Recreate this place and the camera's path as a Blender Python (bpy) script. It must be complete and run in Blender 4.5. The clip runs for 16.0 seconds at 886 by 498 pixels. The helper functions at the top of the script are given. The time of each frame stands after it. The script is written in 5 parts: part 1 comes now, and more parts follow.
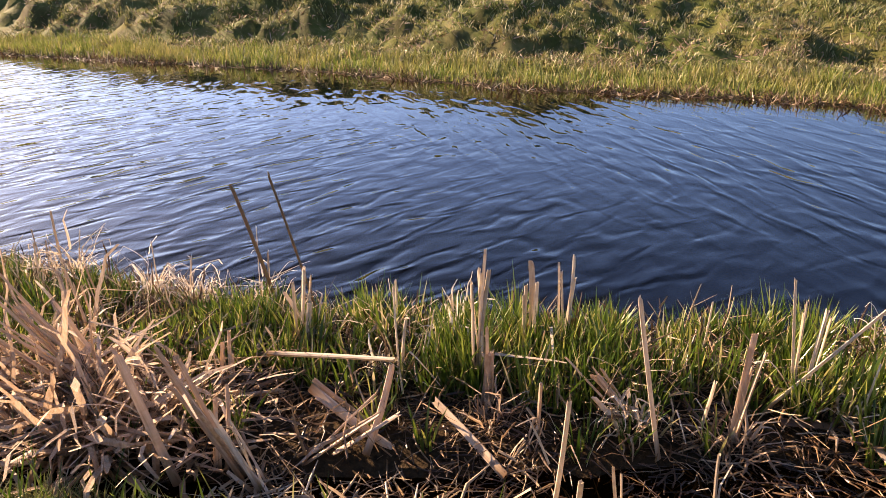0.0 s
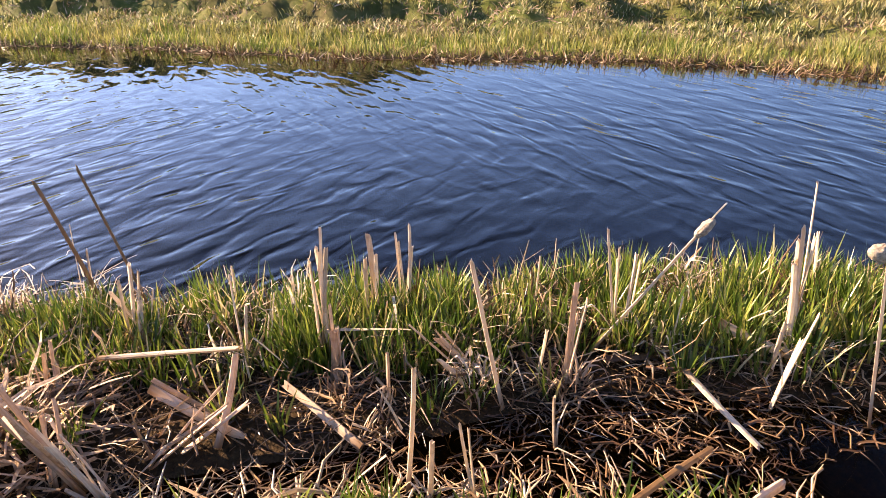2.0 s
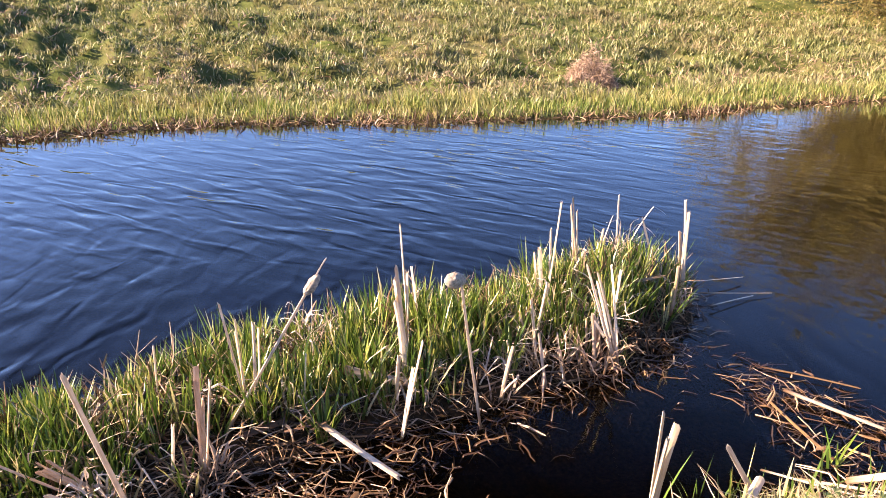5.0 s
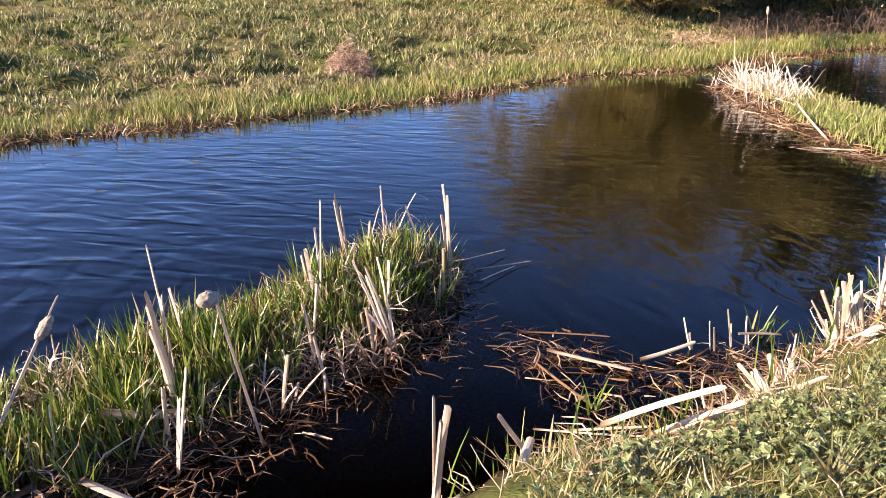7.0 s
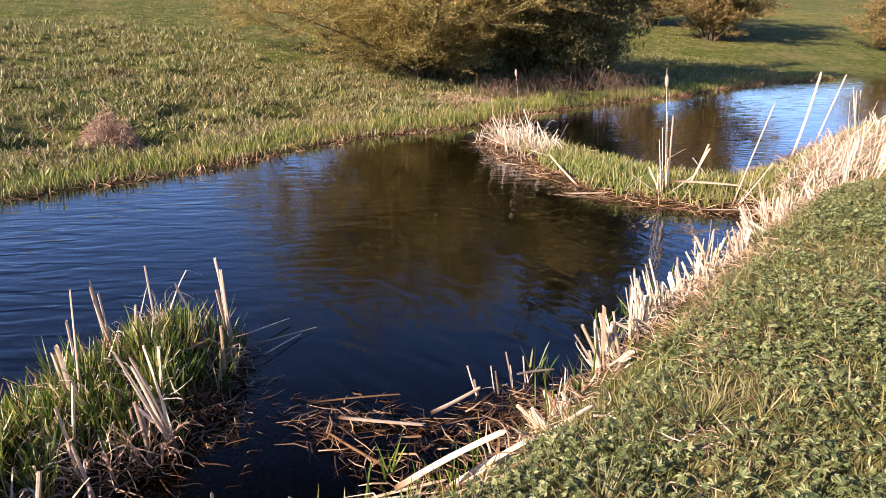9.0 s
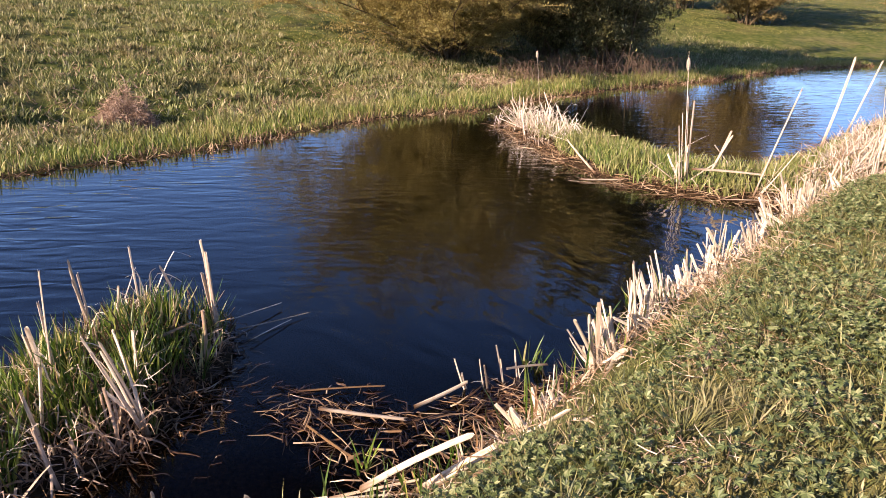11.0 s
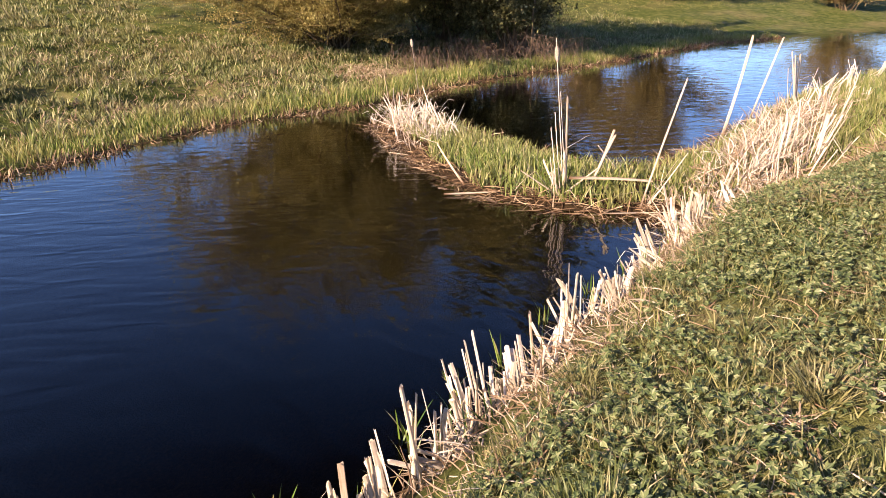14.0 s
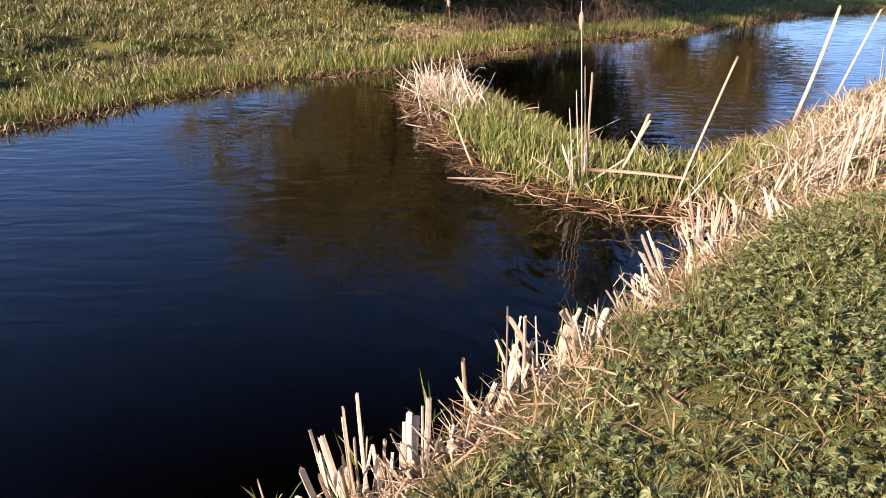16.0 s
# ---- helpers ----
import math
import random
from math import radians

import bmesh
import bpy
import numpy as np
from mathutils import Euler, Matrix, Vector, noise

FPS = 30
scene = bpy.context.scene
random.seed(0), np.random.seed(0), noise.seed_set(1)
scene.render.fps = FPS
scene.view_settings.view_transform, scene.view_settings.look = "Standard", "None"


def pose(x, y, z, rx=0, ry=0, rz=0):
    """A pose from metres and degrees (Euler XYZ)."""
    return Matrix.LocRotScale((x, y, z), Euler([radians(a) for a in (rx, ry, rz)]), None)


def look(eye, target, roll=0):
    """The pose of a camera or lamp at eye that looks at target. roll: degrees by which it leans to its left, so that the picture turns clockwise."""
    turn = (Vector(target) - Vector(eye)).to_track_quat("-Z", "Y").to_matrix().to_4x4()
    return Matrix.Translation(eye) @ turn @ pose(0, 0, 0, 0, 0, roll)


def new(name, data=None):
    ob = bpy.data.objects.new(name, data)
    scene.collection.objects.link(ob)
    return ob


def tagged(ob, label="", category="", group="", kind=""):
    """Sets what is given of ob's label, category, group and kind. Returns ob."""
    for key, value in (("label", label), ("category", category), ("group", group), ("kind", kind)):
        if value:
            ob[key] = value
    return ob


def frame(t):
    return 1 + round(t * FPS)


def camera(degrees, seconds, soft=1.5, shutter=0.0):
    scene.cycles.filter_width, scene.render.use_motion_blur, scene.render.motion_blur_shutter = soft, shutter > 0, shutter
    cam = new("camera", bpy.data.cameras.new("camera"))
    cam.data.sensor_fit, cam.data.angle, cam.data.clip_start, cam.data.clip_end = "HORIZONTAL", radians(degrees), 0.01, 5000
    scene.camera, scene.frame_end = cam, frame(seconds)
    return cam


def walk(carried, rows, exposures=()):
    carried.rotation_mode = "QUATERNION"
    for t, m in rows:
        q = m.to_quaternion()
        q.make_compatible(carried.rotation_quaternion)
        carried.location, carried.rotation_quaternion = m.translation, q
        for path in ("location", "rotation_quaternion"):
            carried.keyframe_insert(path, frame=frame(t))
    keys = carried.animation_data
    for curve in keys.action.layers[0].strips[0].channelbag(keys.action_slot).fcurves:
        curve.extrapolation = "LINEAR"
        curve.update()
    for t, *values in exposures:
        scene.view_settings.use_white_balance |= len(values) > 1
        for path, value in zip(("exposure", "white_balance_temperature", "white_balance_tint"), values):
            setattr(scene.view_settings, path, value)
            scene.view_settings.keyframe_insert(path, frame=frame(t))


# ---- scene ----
cam = camera(64.5, 16.0, 0.75)
PATH = [
    (0, (0.05, -0.087, 2.212), (-0.098, 1.744, 1.421), -1.7),
    (0.5, (0.065, -0.084, 2.231), (0.061, 1.74, 1.411), -0.8),
    (1, (0.074, -0.107, 2.252), (0.196, 1.702, 1.408), -0.9),
    (1.5, (0.083, -0.117, 2.255), (0.292, 1.679, 1.4), -1.3),
    (2, (0.095, -0.113, 2.254), (0.38, 1.659, 1.37), -1.4),
    (2.5, (0.106, -0.105, 2.257), (0.492, 1.656, 1.39), -0.8),
    (3, (0.125, -0.102, 2.264), (0.628, 1.634, 1.407), -0.7),
    (3.5, (0.131, -0.09, 2.271), (0.747, 1.623, 1.442), -0.2),
    (4, (0.174, -0.089, 2.287), (0.948, 1.555, 1.452), -0.1),
    (4.2, (0.185, -0.095, 2.294), (1.078, 1.501, 1.486), 0.3),
    (6.3, (0.334, -0.176, 2.326), (1.791, 0.967, 1.57), -0.4),
    (6.5, (0.353, -0.18, 2.329), (1.849, 0.911, 1.571), -0.3),
    (7, (0.383, -0.21, 2.33), (1.97, 0.735, 1.563), -0.3),
    (7.5, (0.416, -0.232, 2.334), (2.084, 0.568, 1.574), -0.4),
    (8, (0.439, -0.263, 2.336), (2.187, 0.386, 1.612), -0.6),
    (8.5, (0.46, -0.282, 2.341), (2.269, 0.233, 1.66), -0.1),
    (9, (0.46, -0.286, 2.356), (2.315, 0.144, 1.744), 0.1),
    (9.2, (0.462, -0.278, 2.355), (2.318, 0.144, 1.742), 0.2),
    (11.3, (0.797, -0.51, 2.305), (2.596, 0.021, 1.61), 0.5),
    (11.5, (0.867, -0.538, 2.287), (2.634, 0.024, 1.538), -0.7),
    (12, (1.188, -0.654, 2.275), (2.973, -0.159, 1.523), 1.7),
    (12.5, (1.493, -0.763, 2.308), (3.269, -0.293, 1.517), -1.9),
    (13, (1.88, -0.937, 2.302), (3.663, -0.401, 1.57), 0.5),
    (13.5, (2.254, -1.013, 2.296), (4.06, -0.592, 1.548), 0.7),
    (14, (2.601, -1.134, 2.327), (4.445, -0.806, 1.626), -1.0),
    (14.5, (2.904, -1.328, 2.313), (4.733, -0.928, 1.61), 2.4),
    (15, (3.246, -1.478, 2.274), (5.072, -1.117, 1.542), 0.9),
    (15.5, (3.568, -1.567, 2.275), (5.375, -1.214, 1.494), 0.2),
    (16, (3.783, -1.69, 2.258), (5.542, -1.171, 1.46), 0.3),
]
EXPOSURES = [(0, 1.82, 9000, 27), (2.5, 2.38, 8600, 27), (4.2, 2.46, 7950, 28), (7, 1.88, 6950, 28), (9, 1.45, 7050, 28), (12.5, 1.43, 7250, 27), (14, 1.50, 7350, 27), (15, 1.40, 7300, 27), (16, 1.28, 7250, 26)]
walk(cam, [(t, look(eye, target, roll)) for t, eye, target, roll in PATH], EXPOSURES)

# ---- light ----
SUN_AZ = math.atan2(0.60, -0.80)      # towards the sun, from +x
SUN_EL = radians(26)
world = bpy.data.worlds.new("sky")
scene.world = world
world.use_nodes = True
wn = world.node_tree
sky = wn.nodes.new("ShaderNodeTexSky")
sky.sky_type, sky.sun_disc = "NISHITA", False
sky.sun_elevation, sky.sun_rotation = SUN_EL, math.pi / 2 - SUN_AZ
sky.air_density, sky.dust_density, sky.ozone_density = 0.8, 0.7, 8.0
wn.nodes["Background"].inputs["Strength"].default_value = 0.095
wn.links.new(sky.outputs[0], wn.nodes["Background"].inputs["Color"])
lamp = bpy.data.lights.new("sun", "SUN")
lamp.energy, lamp.angle, lamp.color = 5.0, radians(0.53), (1.0, 0.88, 0.70)
sun = new("sun", lamp)
SUN_DIR = Vector((math.cos(SUN_AZ) * math.cos(SUN_EL), math.sin(SUN_AZ) * math.cos(SUN_EL), math.sin(SUN_EL)))
sun.matrix_world = look(SUN_DIR * 60, (0, 0, 0))


# ---- materials ----
def material(name):
    m = bpy.data.materials.new(name)
    m.use_nodes = True
    t = m.node_tree
    return m, t, t.nodes["Principled BSDF"], t.nodes["Material Output"]


def ramp(t, source, stops):
    r = t.nodes.new("ShaderNodeValToRGB")
    e = r.color_ramp.elements
    e[0].position, e[0].color = stops[0][0], (*stops[0][1], 1)
    e[1].position, e[1].color = stops[-1][0], (*stops[-1][1], 1)
    for p, c in stops[1:-1]:
        e.new(p).color = (*c, 1)
    t.links.new(source, r.inputs[0])
    return r.outputs[0]


def coords(t, scale=(1, 1, 1), source="Object", turn=0.0):
    c = t.nodes.new("ShaderNodeTexCoord")
    k = t.nodes.new("ShaderNodeMapping")
    k.inputs["Scale"].default_value = scale
    k.inputs["Rotation"].default_value = (0, 0, turn)
    t.links.new(c.outputs[source], k.inputs[0])
    return k.outputs[0]


def place(t, scale=(1, 1, 1), turn=0.0):
    g = t.nodes.new("ShaderNodeNewGeometry")
    k = t.nodes.new("ShaderNodeMapping")
    k.inputs["Scale"].default_value = scale
    k.inputs["Rotation"].default_value = (0, 0, turn)
    t.links.new(g.outputs["Position"], k.inputs[0])
    return k.outputs[0]


def grain(t, where, scale, detail=3.0, rough=0.6, warp=0.0):
    n = t.nodes.new("ShaderNodeTexNoise")
    n.inputs["Scale"].default_value = scale
    n.inputs["Detail"].default_value = detail
    n.inputs["Roughness"].default_value = rough
    n.inputs["Distortion"].default_value = warp
    t.links.new(where, n.inputs["Vector"])
    return n.outputs[0]


def blend(t, a, b, factor, kind="MIX"):
    m = t.nodes.new("ShaderNodeMix")
    m.data_type, m.blend_type = "RGBA", kind
    for value, k in ((factor, 0), (a, 6), (b, 7)):
        if isinstance(value, (int, float)):
            m.inputs[k].default_value = value
        elif isinstance(value, tuple):
            m.inputs[k].default_value = (*value, 1)
        else:
            t.links.new(value, m.inputs[k])
    return m.outputs[2]


def relief(t, shader, height, strength, distance):
    b = t.nodes.new("ShaderNodeBump")
    b.inputs["Strength"].default_value = strength
    b.inputs["Distance"].default_value = distance
    t.links.new(height, b.inputs["Height"])
    t.links.new(b.outputs[0], shader.inputs["Normal"])


def leafy(name, stops, through_light=0.35, rough=0.5, patch=None, gloss=0.4):
    """Thin plant matter: colour by piece, with patches over the ground, and light coming through."""
    m, t, p, out = material(name)
    g = t.nodes.new("ShaderNodeNewGeometry")
    c = ramp(t, g.outputs["Random Per Island"], stops)
    if patch:
        colour, size, amount = patch
        f = t.nodes.new("ShaderNodeMath")
        f.operation = "MULTIPLY"
        f.inputs[1].default_value = amount
        n = ramp(t, grain(t, place(t), size, 4), [(0.42, (0, 0, 0)), (0.62, (1, 1, 1))])
        t.links.new(n, f.inputs[0])
        c = blend(t, c, colour, f.outputs[0])
    t.links.new(c, p.inputs["Base Color"])
    p.inputs["Roughness"].default_value = rough
    p.inputs["Specular IOR Level"].default_value = gloss
    tr = t.nodes.new("ShaderNodeBsdfTranslucent")
    t.links.new(c, tr.inputs[0])
    mix = t.nodes.new("ShaderNodeMixShader")
    mix.inputs[0].default_value = through_light
    t.links.new(p.outputs[0], mix.inputs[1])
    t.links.new(tr.outputs[0], mix.inputs[2])
    t.links.new(mix.outputs[0], out.inputs[0])
    return m


def straw(name, pale, dark, foot, rough=0.62):
    """Dry fibrous stem: streaks along its length, stained towards the wet foot."""
    m, t, p, out = material(name)
    info = t.nodes.new("ShaderNodeObjectInfo")
    streak = grain(t, coords(t, (60, 60, 2.2)), 1.6, 4, 0.6)
    blotch = grain(t, coords(t, (3, 3, 5)), 2.0, 3)
    c = blend(t, pale, dark, ramp(t, streak, [(0.42, (0, 0, 0)), (0.70, (0.85, 0.85, 0.85))]))
    c = blend(t, c, dark, ramp(t, blotch, [(0.50, (0, 0, 0)), (0.75, (0.6, 0.6, 0.6))]))
    tone = ramp(t, info.outputs["Random"], [(0.0, (0.72, 0.66, 0.60)), (0.5, (0.95, 0.93, 0.90)), (1.0, (1.12, 1.10, 1.06))])
    c = blend(t, c, tone, 1.0, "MULTIPLY")
    sep = t.nodes.new("ShaderNodeSeparateXYZ")
    t.links.new(coords(t), sep.inputs[0])
    wet = ramp(t, sep.outputs[2], [(0.0, (1, 1, 1)), (0.22, (0, 0, 0))])
    c = blend(t, c, foot, wet)
    t.links.new(c, p.inputs["Base Color"])
    p.inputs["Roughness"].default_value = rough
    p.inputs["Specular IOR Level"].default_value = 0.35
    relief(t, p, streak, 0.6, 0.003)
    tr = t.nodes.new("ShaderNodeBsdfTranslucent")
    t.links.new(c, tr.inputs[0])
    mix = t.nodes.new("ShaderNodeMixShader")
    mix.inputs[0].default_value = 0.30
    t.links.new(p.outputs[0], mix.inputs[1])
    t.links.new(tr.outputs[0], mix.inputs[2])
    t.links.new(mix.outputs[0], out.inputs[0])
    return m


def ground_material():
    m, t, p, out = material("turf_and_mud")
    at = t.nodes.new("ShaderNodeAttribute")
    at.attribute_name = "mud"
    big = grain(t, place(t), 0.45, 5, 0.6)
    mid = grain(t, place(t), 3.1, 5, 0.65)
    fine = grain(t, place(t), 38.0, 4, 0.7)
    turf = ramp(t, mid, [(0.30, (0.035, 0.045, 0.012)), (0.50, (0.075, 0.095, 0.022)), (0.72, (0.17, 0.15, 0.06))])
    turf = blend(t, turf, (0.20, 0.155, 0.075), ramp(t, big, [(0.50, (0, 0, 0)), (0.72, (0.6, 0.6, 0.6))]))
    mud = ramp(t, fine, [(0.30, (0.014, 0.009, 0.005)), (0.60, (0.05, 0.031, 0.015)), (0.80, (0.10, 0.064, 0.033))])
    c = blend(t, turf, mud, at.outputs["Fac"])
    t.links.new(c, p.inputs["Base Color"])
    p.inputs["Roughness"].default_value = 0.8
    p.inputs["Specular IOR Level"].default_value = 0.06
    relief(t, p, fine, 0.9, 0.02)
    return m


def swell(t, angle, along, across):
    """Ground coordinates stretched along wave crests that run at an angle."""
    g = t.nodes.new("ShaderNodeNewGeometry")
    k = t.nodes.new("ShaderNodeMapping")
    k.vector_type = "TEXTURE"
    k.inputs["Rotation"].default_value = (0, 0, radians(angle))
    k.inputs["Scale"].default_value = (along, across, 1)
    t.links.new(g.outputs["Position"], k.inputs[0])
    return k.outputs[0]


def water_material():
    """Peaty water: a clear rippled skin over a dark bed."""
    m, t, p, out = material("peaty_water")
    t.nodes.remove(p)
    g = t.nodes.new("ShaderNodeNewGeometry")
    sep = t.nodes.new("ShaderNodeSeparateXYZ")
    t.links.new(g.outputs["Position"], sep.inputs[0])
    calm = t.nodes.new("ShaderNodeMath")
    calm.operation = "MULTIPLY_ADD"
    calm.inputs[1].default_value = -0.25
    t.links.new(sep.outputs[0], calm.inputs[0])
    t.links.new(sep.outputs[1], calm.inputs[2])
    reach = t.nodes.new("ShaderNodeMapRange")
    reach.interpolation_type = "SMOOTHSTEP"
    for k, v in zip((1, 2, 3, 4), (0.6, 5.0, 0.27, 1.0)):
        reach.inputs[k].default_value = v
    t.links.new(calm.outputs[0], reach.inputs[0])
    near_wave = grain(t, swell(t, 46, 0.46, 0.20), 1.0, 1.2, 0.4, 0.6)
    far_wave = grain(t, swell(t, 108, 0.55, 0.20), 1.0, 1.2, 0.4, 0.6)
    gust = ramp(t, grain(t, place(t, (0.35, 0.8, 1)), 1.0, 2), [(0.35, (0.5, 0.5, 0.5)), (0.65, (1, 1, 1))])
    across = t.nodes.new("ShaderNodeMath")
    across.operation = "MULTIPLY_ADD"
    across.inputs[1].default_value = 0.8
    t.links.new(sep.outputs[0], across.inputs[0])
    t.links.new(sep.outputs[1], across.inputs[2])
    which = t.nodes.new("ShaderNodeMapRange")
    which.interpolation_type = "SMOOTHSTEP"
    which.inputs[1].default_value, which.inputs[2].default_value = 4.0, 10.0
    t.links.new(across.outputs[0], which.inputs[0])
    both = t.nodes.new("ShaderNodeMix")
    t.links.new(which.outputs[0], both.inputs[0])
    t.links.new(near_wave, both.inputs[2])
    t.links.new(far_wave, both.inputs[3])
    a = t.nodes.new("ShaderNodeMath")
    a.operation = "MULTIPLY"
    t.links.new(reach.outputs[0], a.inputs[0])
    t.links.new(gust, a.inputs[1])
    b = t.nodes.new("ShaderNodeBump")
    b.inputs["Distance"].default_value = 0.042
    lee = t.nodes.new("ShaderNodeAttribute")
    lee.attribute_name = "wind"
    w = t.nodes.new("ShaderNodeMath")
    w.operation = "MULTIPLY"
    t.links.new(a.outputs[0], w.inputs[0])
    t.links.new(lee.outputs["Fac"], w.inputs[1])
    t.links.new(w.outputs[0], b.inputs["Strength"])
    t.links.new(both.outputs[0], b.inputs["Height"])
    clear = t.nodes.new("ShaderNodeBsdfTransparent")
    clear.inputs[0].default_value = (0.56, 0.37, 0.20, 1)
    shine = t.nodes.new("ShaderNodeBsdfGlossy")
    shine.inputs["Roughness"].default_value = 0.02
    t.links.new(b.outputs[0], shine.inputs["Normal"])
    fr = t.nodes.new("ShaderNodeFresnel")
    fr.inputs["IOR"].default_value = 1.34
    t.links.new(b.outputs[0], fr.inputs["Normal"])
    amount = t.nodes.new("ShaderNodeMath")
    amount.operation, amount.use_clamp = "MULTIPLY_ADD", True
    amount.inputs[1].default_value, amount.inputs[2].default_value = 1.8, -0.058
    t.links.new(fr.outputs[0], amount.inputs[0])
    mix = t.nodes.new("ShaderNodeMixShader")
    t.links.new(amount.outputs[0], mix.inputs[0])
    t.links.new(clear.outputs[0], mix.inputs[1])
    t.links.new(shine.outputs[0], mix.inputs[2])
    t.links.new(mix.outputs[0], out.inputs[0])
    return m


def bark_material(name, a, b):
    m, t, p, out = material(name)
    n = grain(t, coords(t, (9, 9, 2.5)), 2.0, 5, 0.65)
    t.links.new(ramp(t, n, [(0.3, a), (0.7, b)]), p.inputs["Base Color"])
    p.inputs["Roughness"].default_value = 0.85
    relief(t, p, n, 0.8, 0.01)
    return m


def fluff_material():
    m, t, p, out = material("seed_fluff")
    n = grain(t, coords(t), 70.0, 4, 0.7)
    t.links.new(ramp(t, n, [(0.3, (0.15, 0.115, 0.08)), (0.55, (0.34, 0.28, 0.21)), (0.8, (0.54, 0.47, 0.39))]), p.inputs["Base Color"])
    p.inputs["Roughness"].default_value = 0.95
    relief(t, p, n, 1.0, 0.008)
    return m


M_GROUND, M_WATER = ground_material(), water_material()
M_STRAW = straw("pale_dry_reed", (0.73, 0.645, 0.53), (0.45, 0.335, 0.225), (0.17, 0.09, 0.04))
M_PINK = straw("pinkish_dry_reed", (0.71, 0.57, 0.44), (0.43, 0.285, 0.18), (0.22, 0.12, 0.06))
M_PALE = straw("bleached_reed", (0.78, 0.71, 0.61), (0.52, 0.41, 0.30), (0.26, 0.16, 0.09))
M_BROWN = straw("brown_wet_reed", (0.26, 0.155, 0.075), (0.12, 0.062, 0.027), (0.08, 0.04, 0.02), 0.4)
M_SHOOT = leafy("green_shoots", [(0.0, (0.028, 0.068, 0.009)), (0.45, (0.072, 0.125, 0.018)), (0.78, (0.17, 0.22, 0.038)), (0.92, (0.35, 0.32, 0.09)), (1.0, (0.56, 0.47, 0.29))], 0.28, 0.33)
M_SPIT = leafy("spit_sedge", [(0.0, (0.08, 0.13, 0.025)), (0.45, (0.18, 0.23, 0.05)), (0.78, (0.31, 0.32, 0.11)), (1.0, (0.50, 0.42, 0.24))], 0.32, 0.5, ((0.34, 0.27, 0.12), 0.9, 0.35))
M_EDGE = leafy("bank_sedge", [(0.0, (0.07, 0.12, 0.02)), (0.5, (0.165, 0.215, 0.04)), (0.82, (0.285, 0.295, 0.085)), (1.0, (0.47, 0.38, 0.18))], 0.32, 0.55, ((0.33, 0.25, 0.10), 0.9, 0.42))
M_FIELD = leafy("field_grass", [(0.0, (0.04, 0.06, 0.014)), (0.4, (0.12, 0.148, 0.038)), (0.78, (0.275, 0.285, 0.10)), (1.0, (0.52, 0.46, 0.27))], 0.24, 0.6, ((0.27, 0.20, 0.10), 0.55, 0.5))
M_PASTURE = leafy("pasture", [(0.0, (0.12, 0.135, 0.03)), (0.6, (0.23, 0.23, 0.06)), (1.0, (0.34, 0.30, 0.12))], 0.3, 0.6, ((0.27, 0.22, 0.09), 0.15, 0.5))
M_LAWN = leafy("verge_grass", [(0.0, (0.035, 0.052, 0.014)), (0.5, (0.125, 0.148, 0.038)), (0.85, (0.26, 0.25, 0.085)), (1.0, (0.44, 0.36, 0.20))], 0.28, 0.55, ((0.33, 0.27, 0.14), 1.3, 0.5))
M_WEED = leafy("weed_leaf", [(0.0, (0.042, 0.066, 0.024)), (0.6, (0.13, 0.165, 0.058)), (1.0, (0.30, 0.31, 0.15))], 0.25, 0.5, None, 0.3)
M_LITTER = leafy("dead_straw", [(0.0, (0.15, 0.085, 0.042)), (0.45, (0.31, 0.21, 0.125)), (0.8, (0.48, 0.37, 0.255)), (1.0, (0.66, 0.55, 0.42))], 0.18, 0.65)
M_ROT = leafy("rotting_straw", [(0.0, (0.022, 0.011, 0.006)), (0.5, (0.09, 0.044, 0.019)), (0.8, (0.25, 0.145, 0.065)), (1.0, (0.44, 0.31, 0.19))], 0.08, 0.4)
M_TUSSOCK = leafy("dead_tussock", [(0.0, (0.15, 0.085, 0.05)), (0.6, (0.32, 0.21, 0.135)), (1.0, (0.48, 0.355, 0.25))], 0.15, 0.7)
# browner, darker dead straw; on the islet its tone carries the shade of the front
M_DARK_STRAW = leafy("dark_straw", [(0.0, (0.06, 0.030, 0.013)), (0.5, (0.16, 0.09, 0.042)), (0.85, (0.32, 0.21, 0.115)), (1.0, (0.52, 0.40, 0.26))], 0.12, 0.6)
M_WILLOW = leafy("willow_buds", [(0.0, (0.19, 0.15, 0.045)), (0.5, (0.32, 0.265, 0.08)), (1.0, (0.47, 0.40, 0.15))], 0.38, 0.6)
M_HAW = leafy("grey_green_leaf", [(0.0, (0.06, 0.065, 0.025)), (0.6, (0.15, 0.15, 0.055)), (1.0, (0.34, 0.32, 0.15))], 0.25, 0.55)
M_RUSSET = leafy("russet_twig_leaf", [(0.0, (0.13, 0.095, 0.035)), (0.6, (0.22, 0.165, 0.06)), (1.0, (0.31, 0.245, 0.10))], 0.25, 0.6)
M_BARK = bark_material("willow_bark", (0.05, 0.035, 0.018), (0.16, 0.11, 0.055))
M_BRAMBLE = bark_material("bramble_stem", (0.06, 0.035, 0.025), (0.17, 0.11, 0.07))
M_FLUFF = fluff_material()
M_OSIER = bark_material("osier_twig", (0.13, 0.09, 0.03), (0.28, 0.20, 0.07))


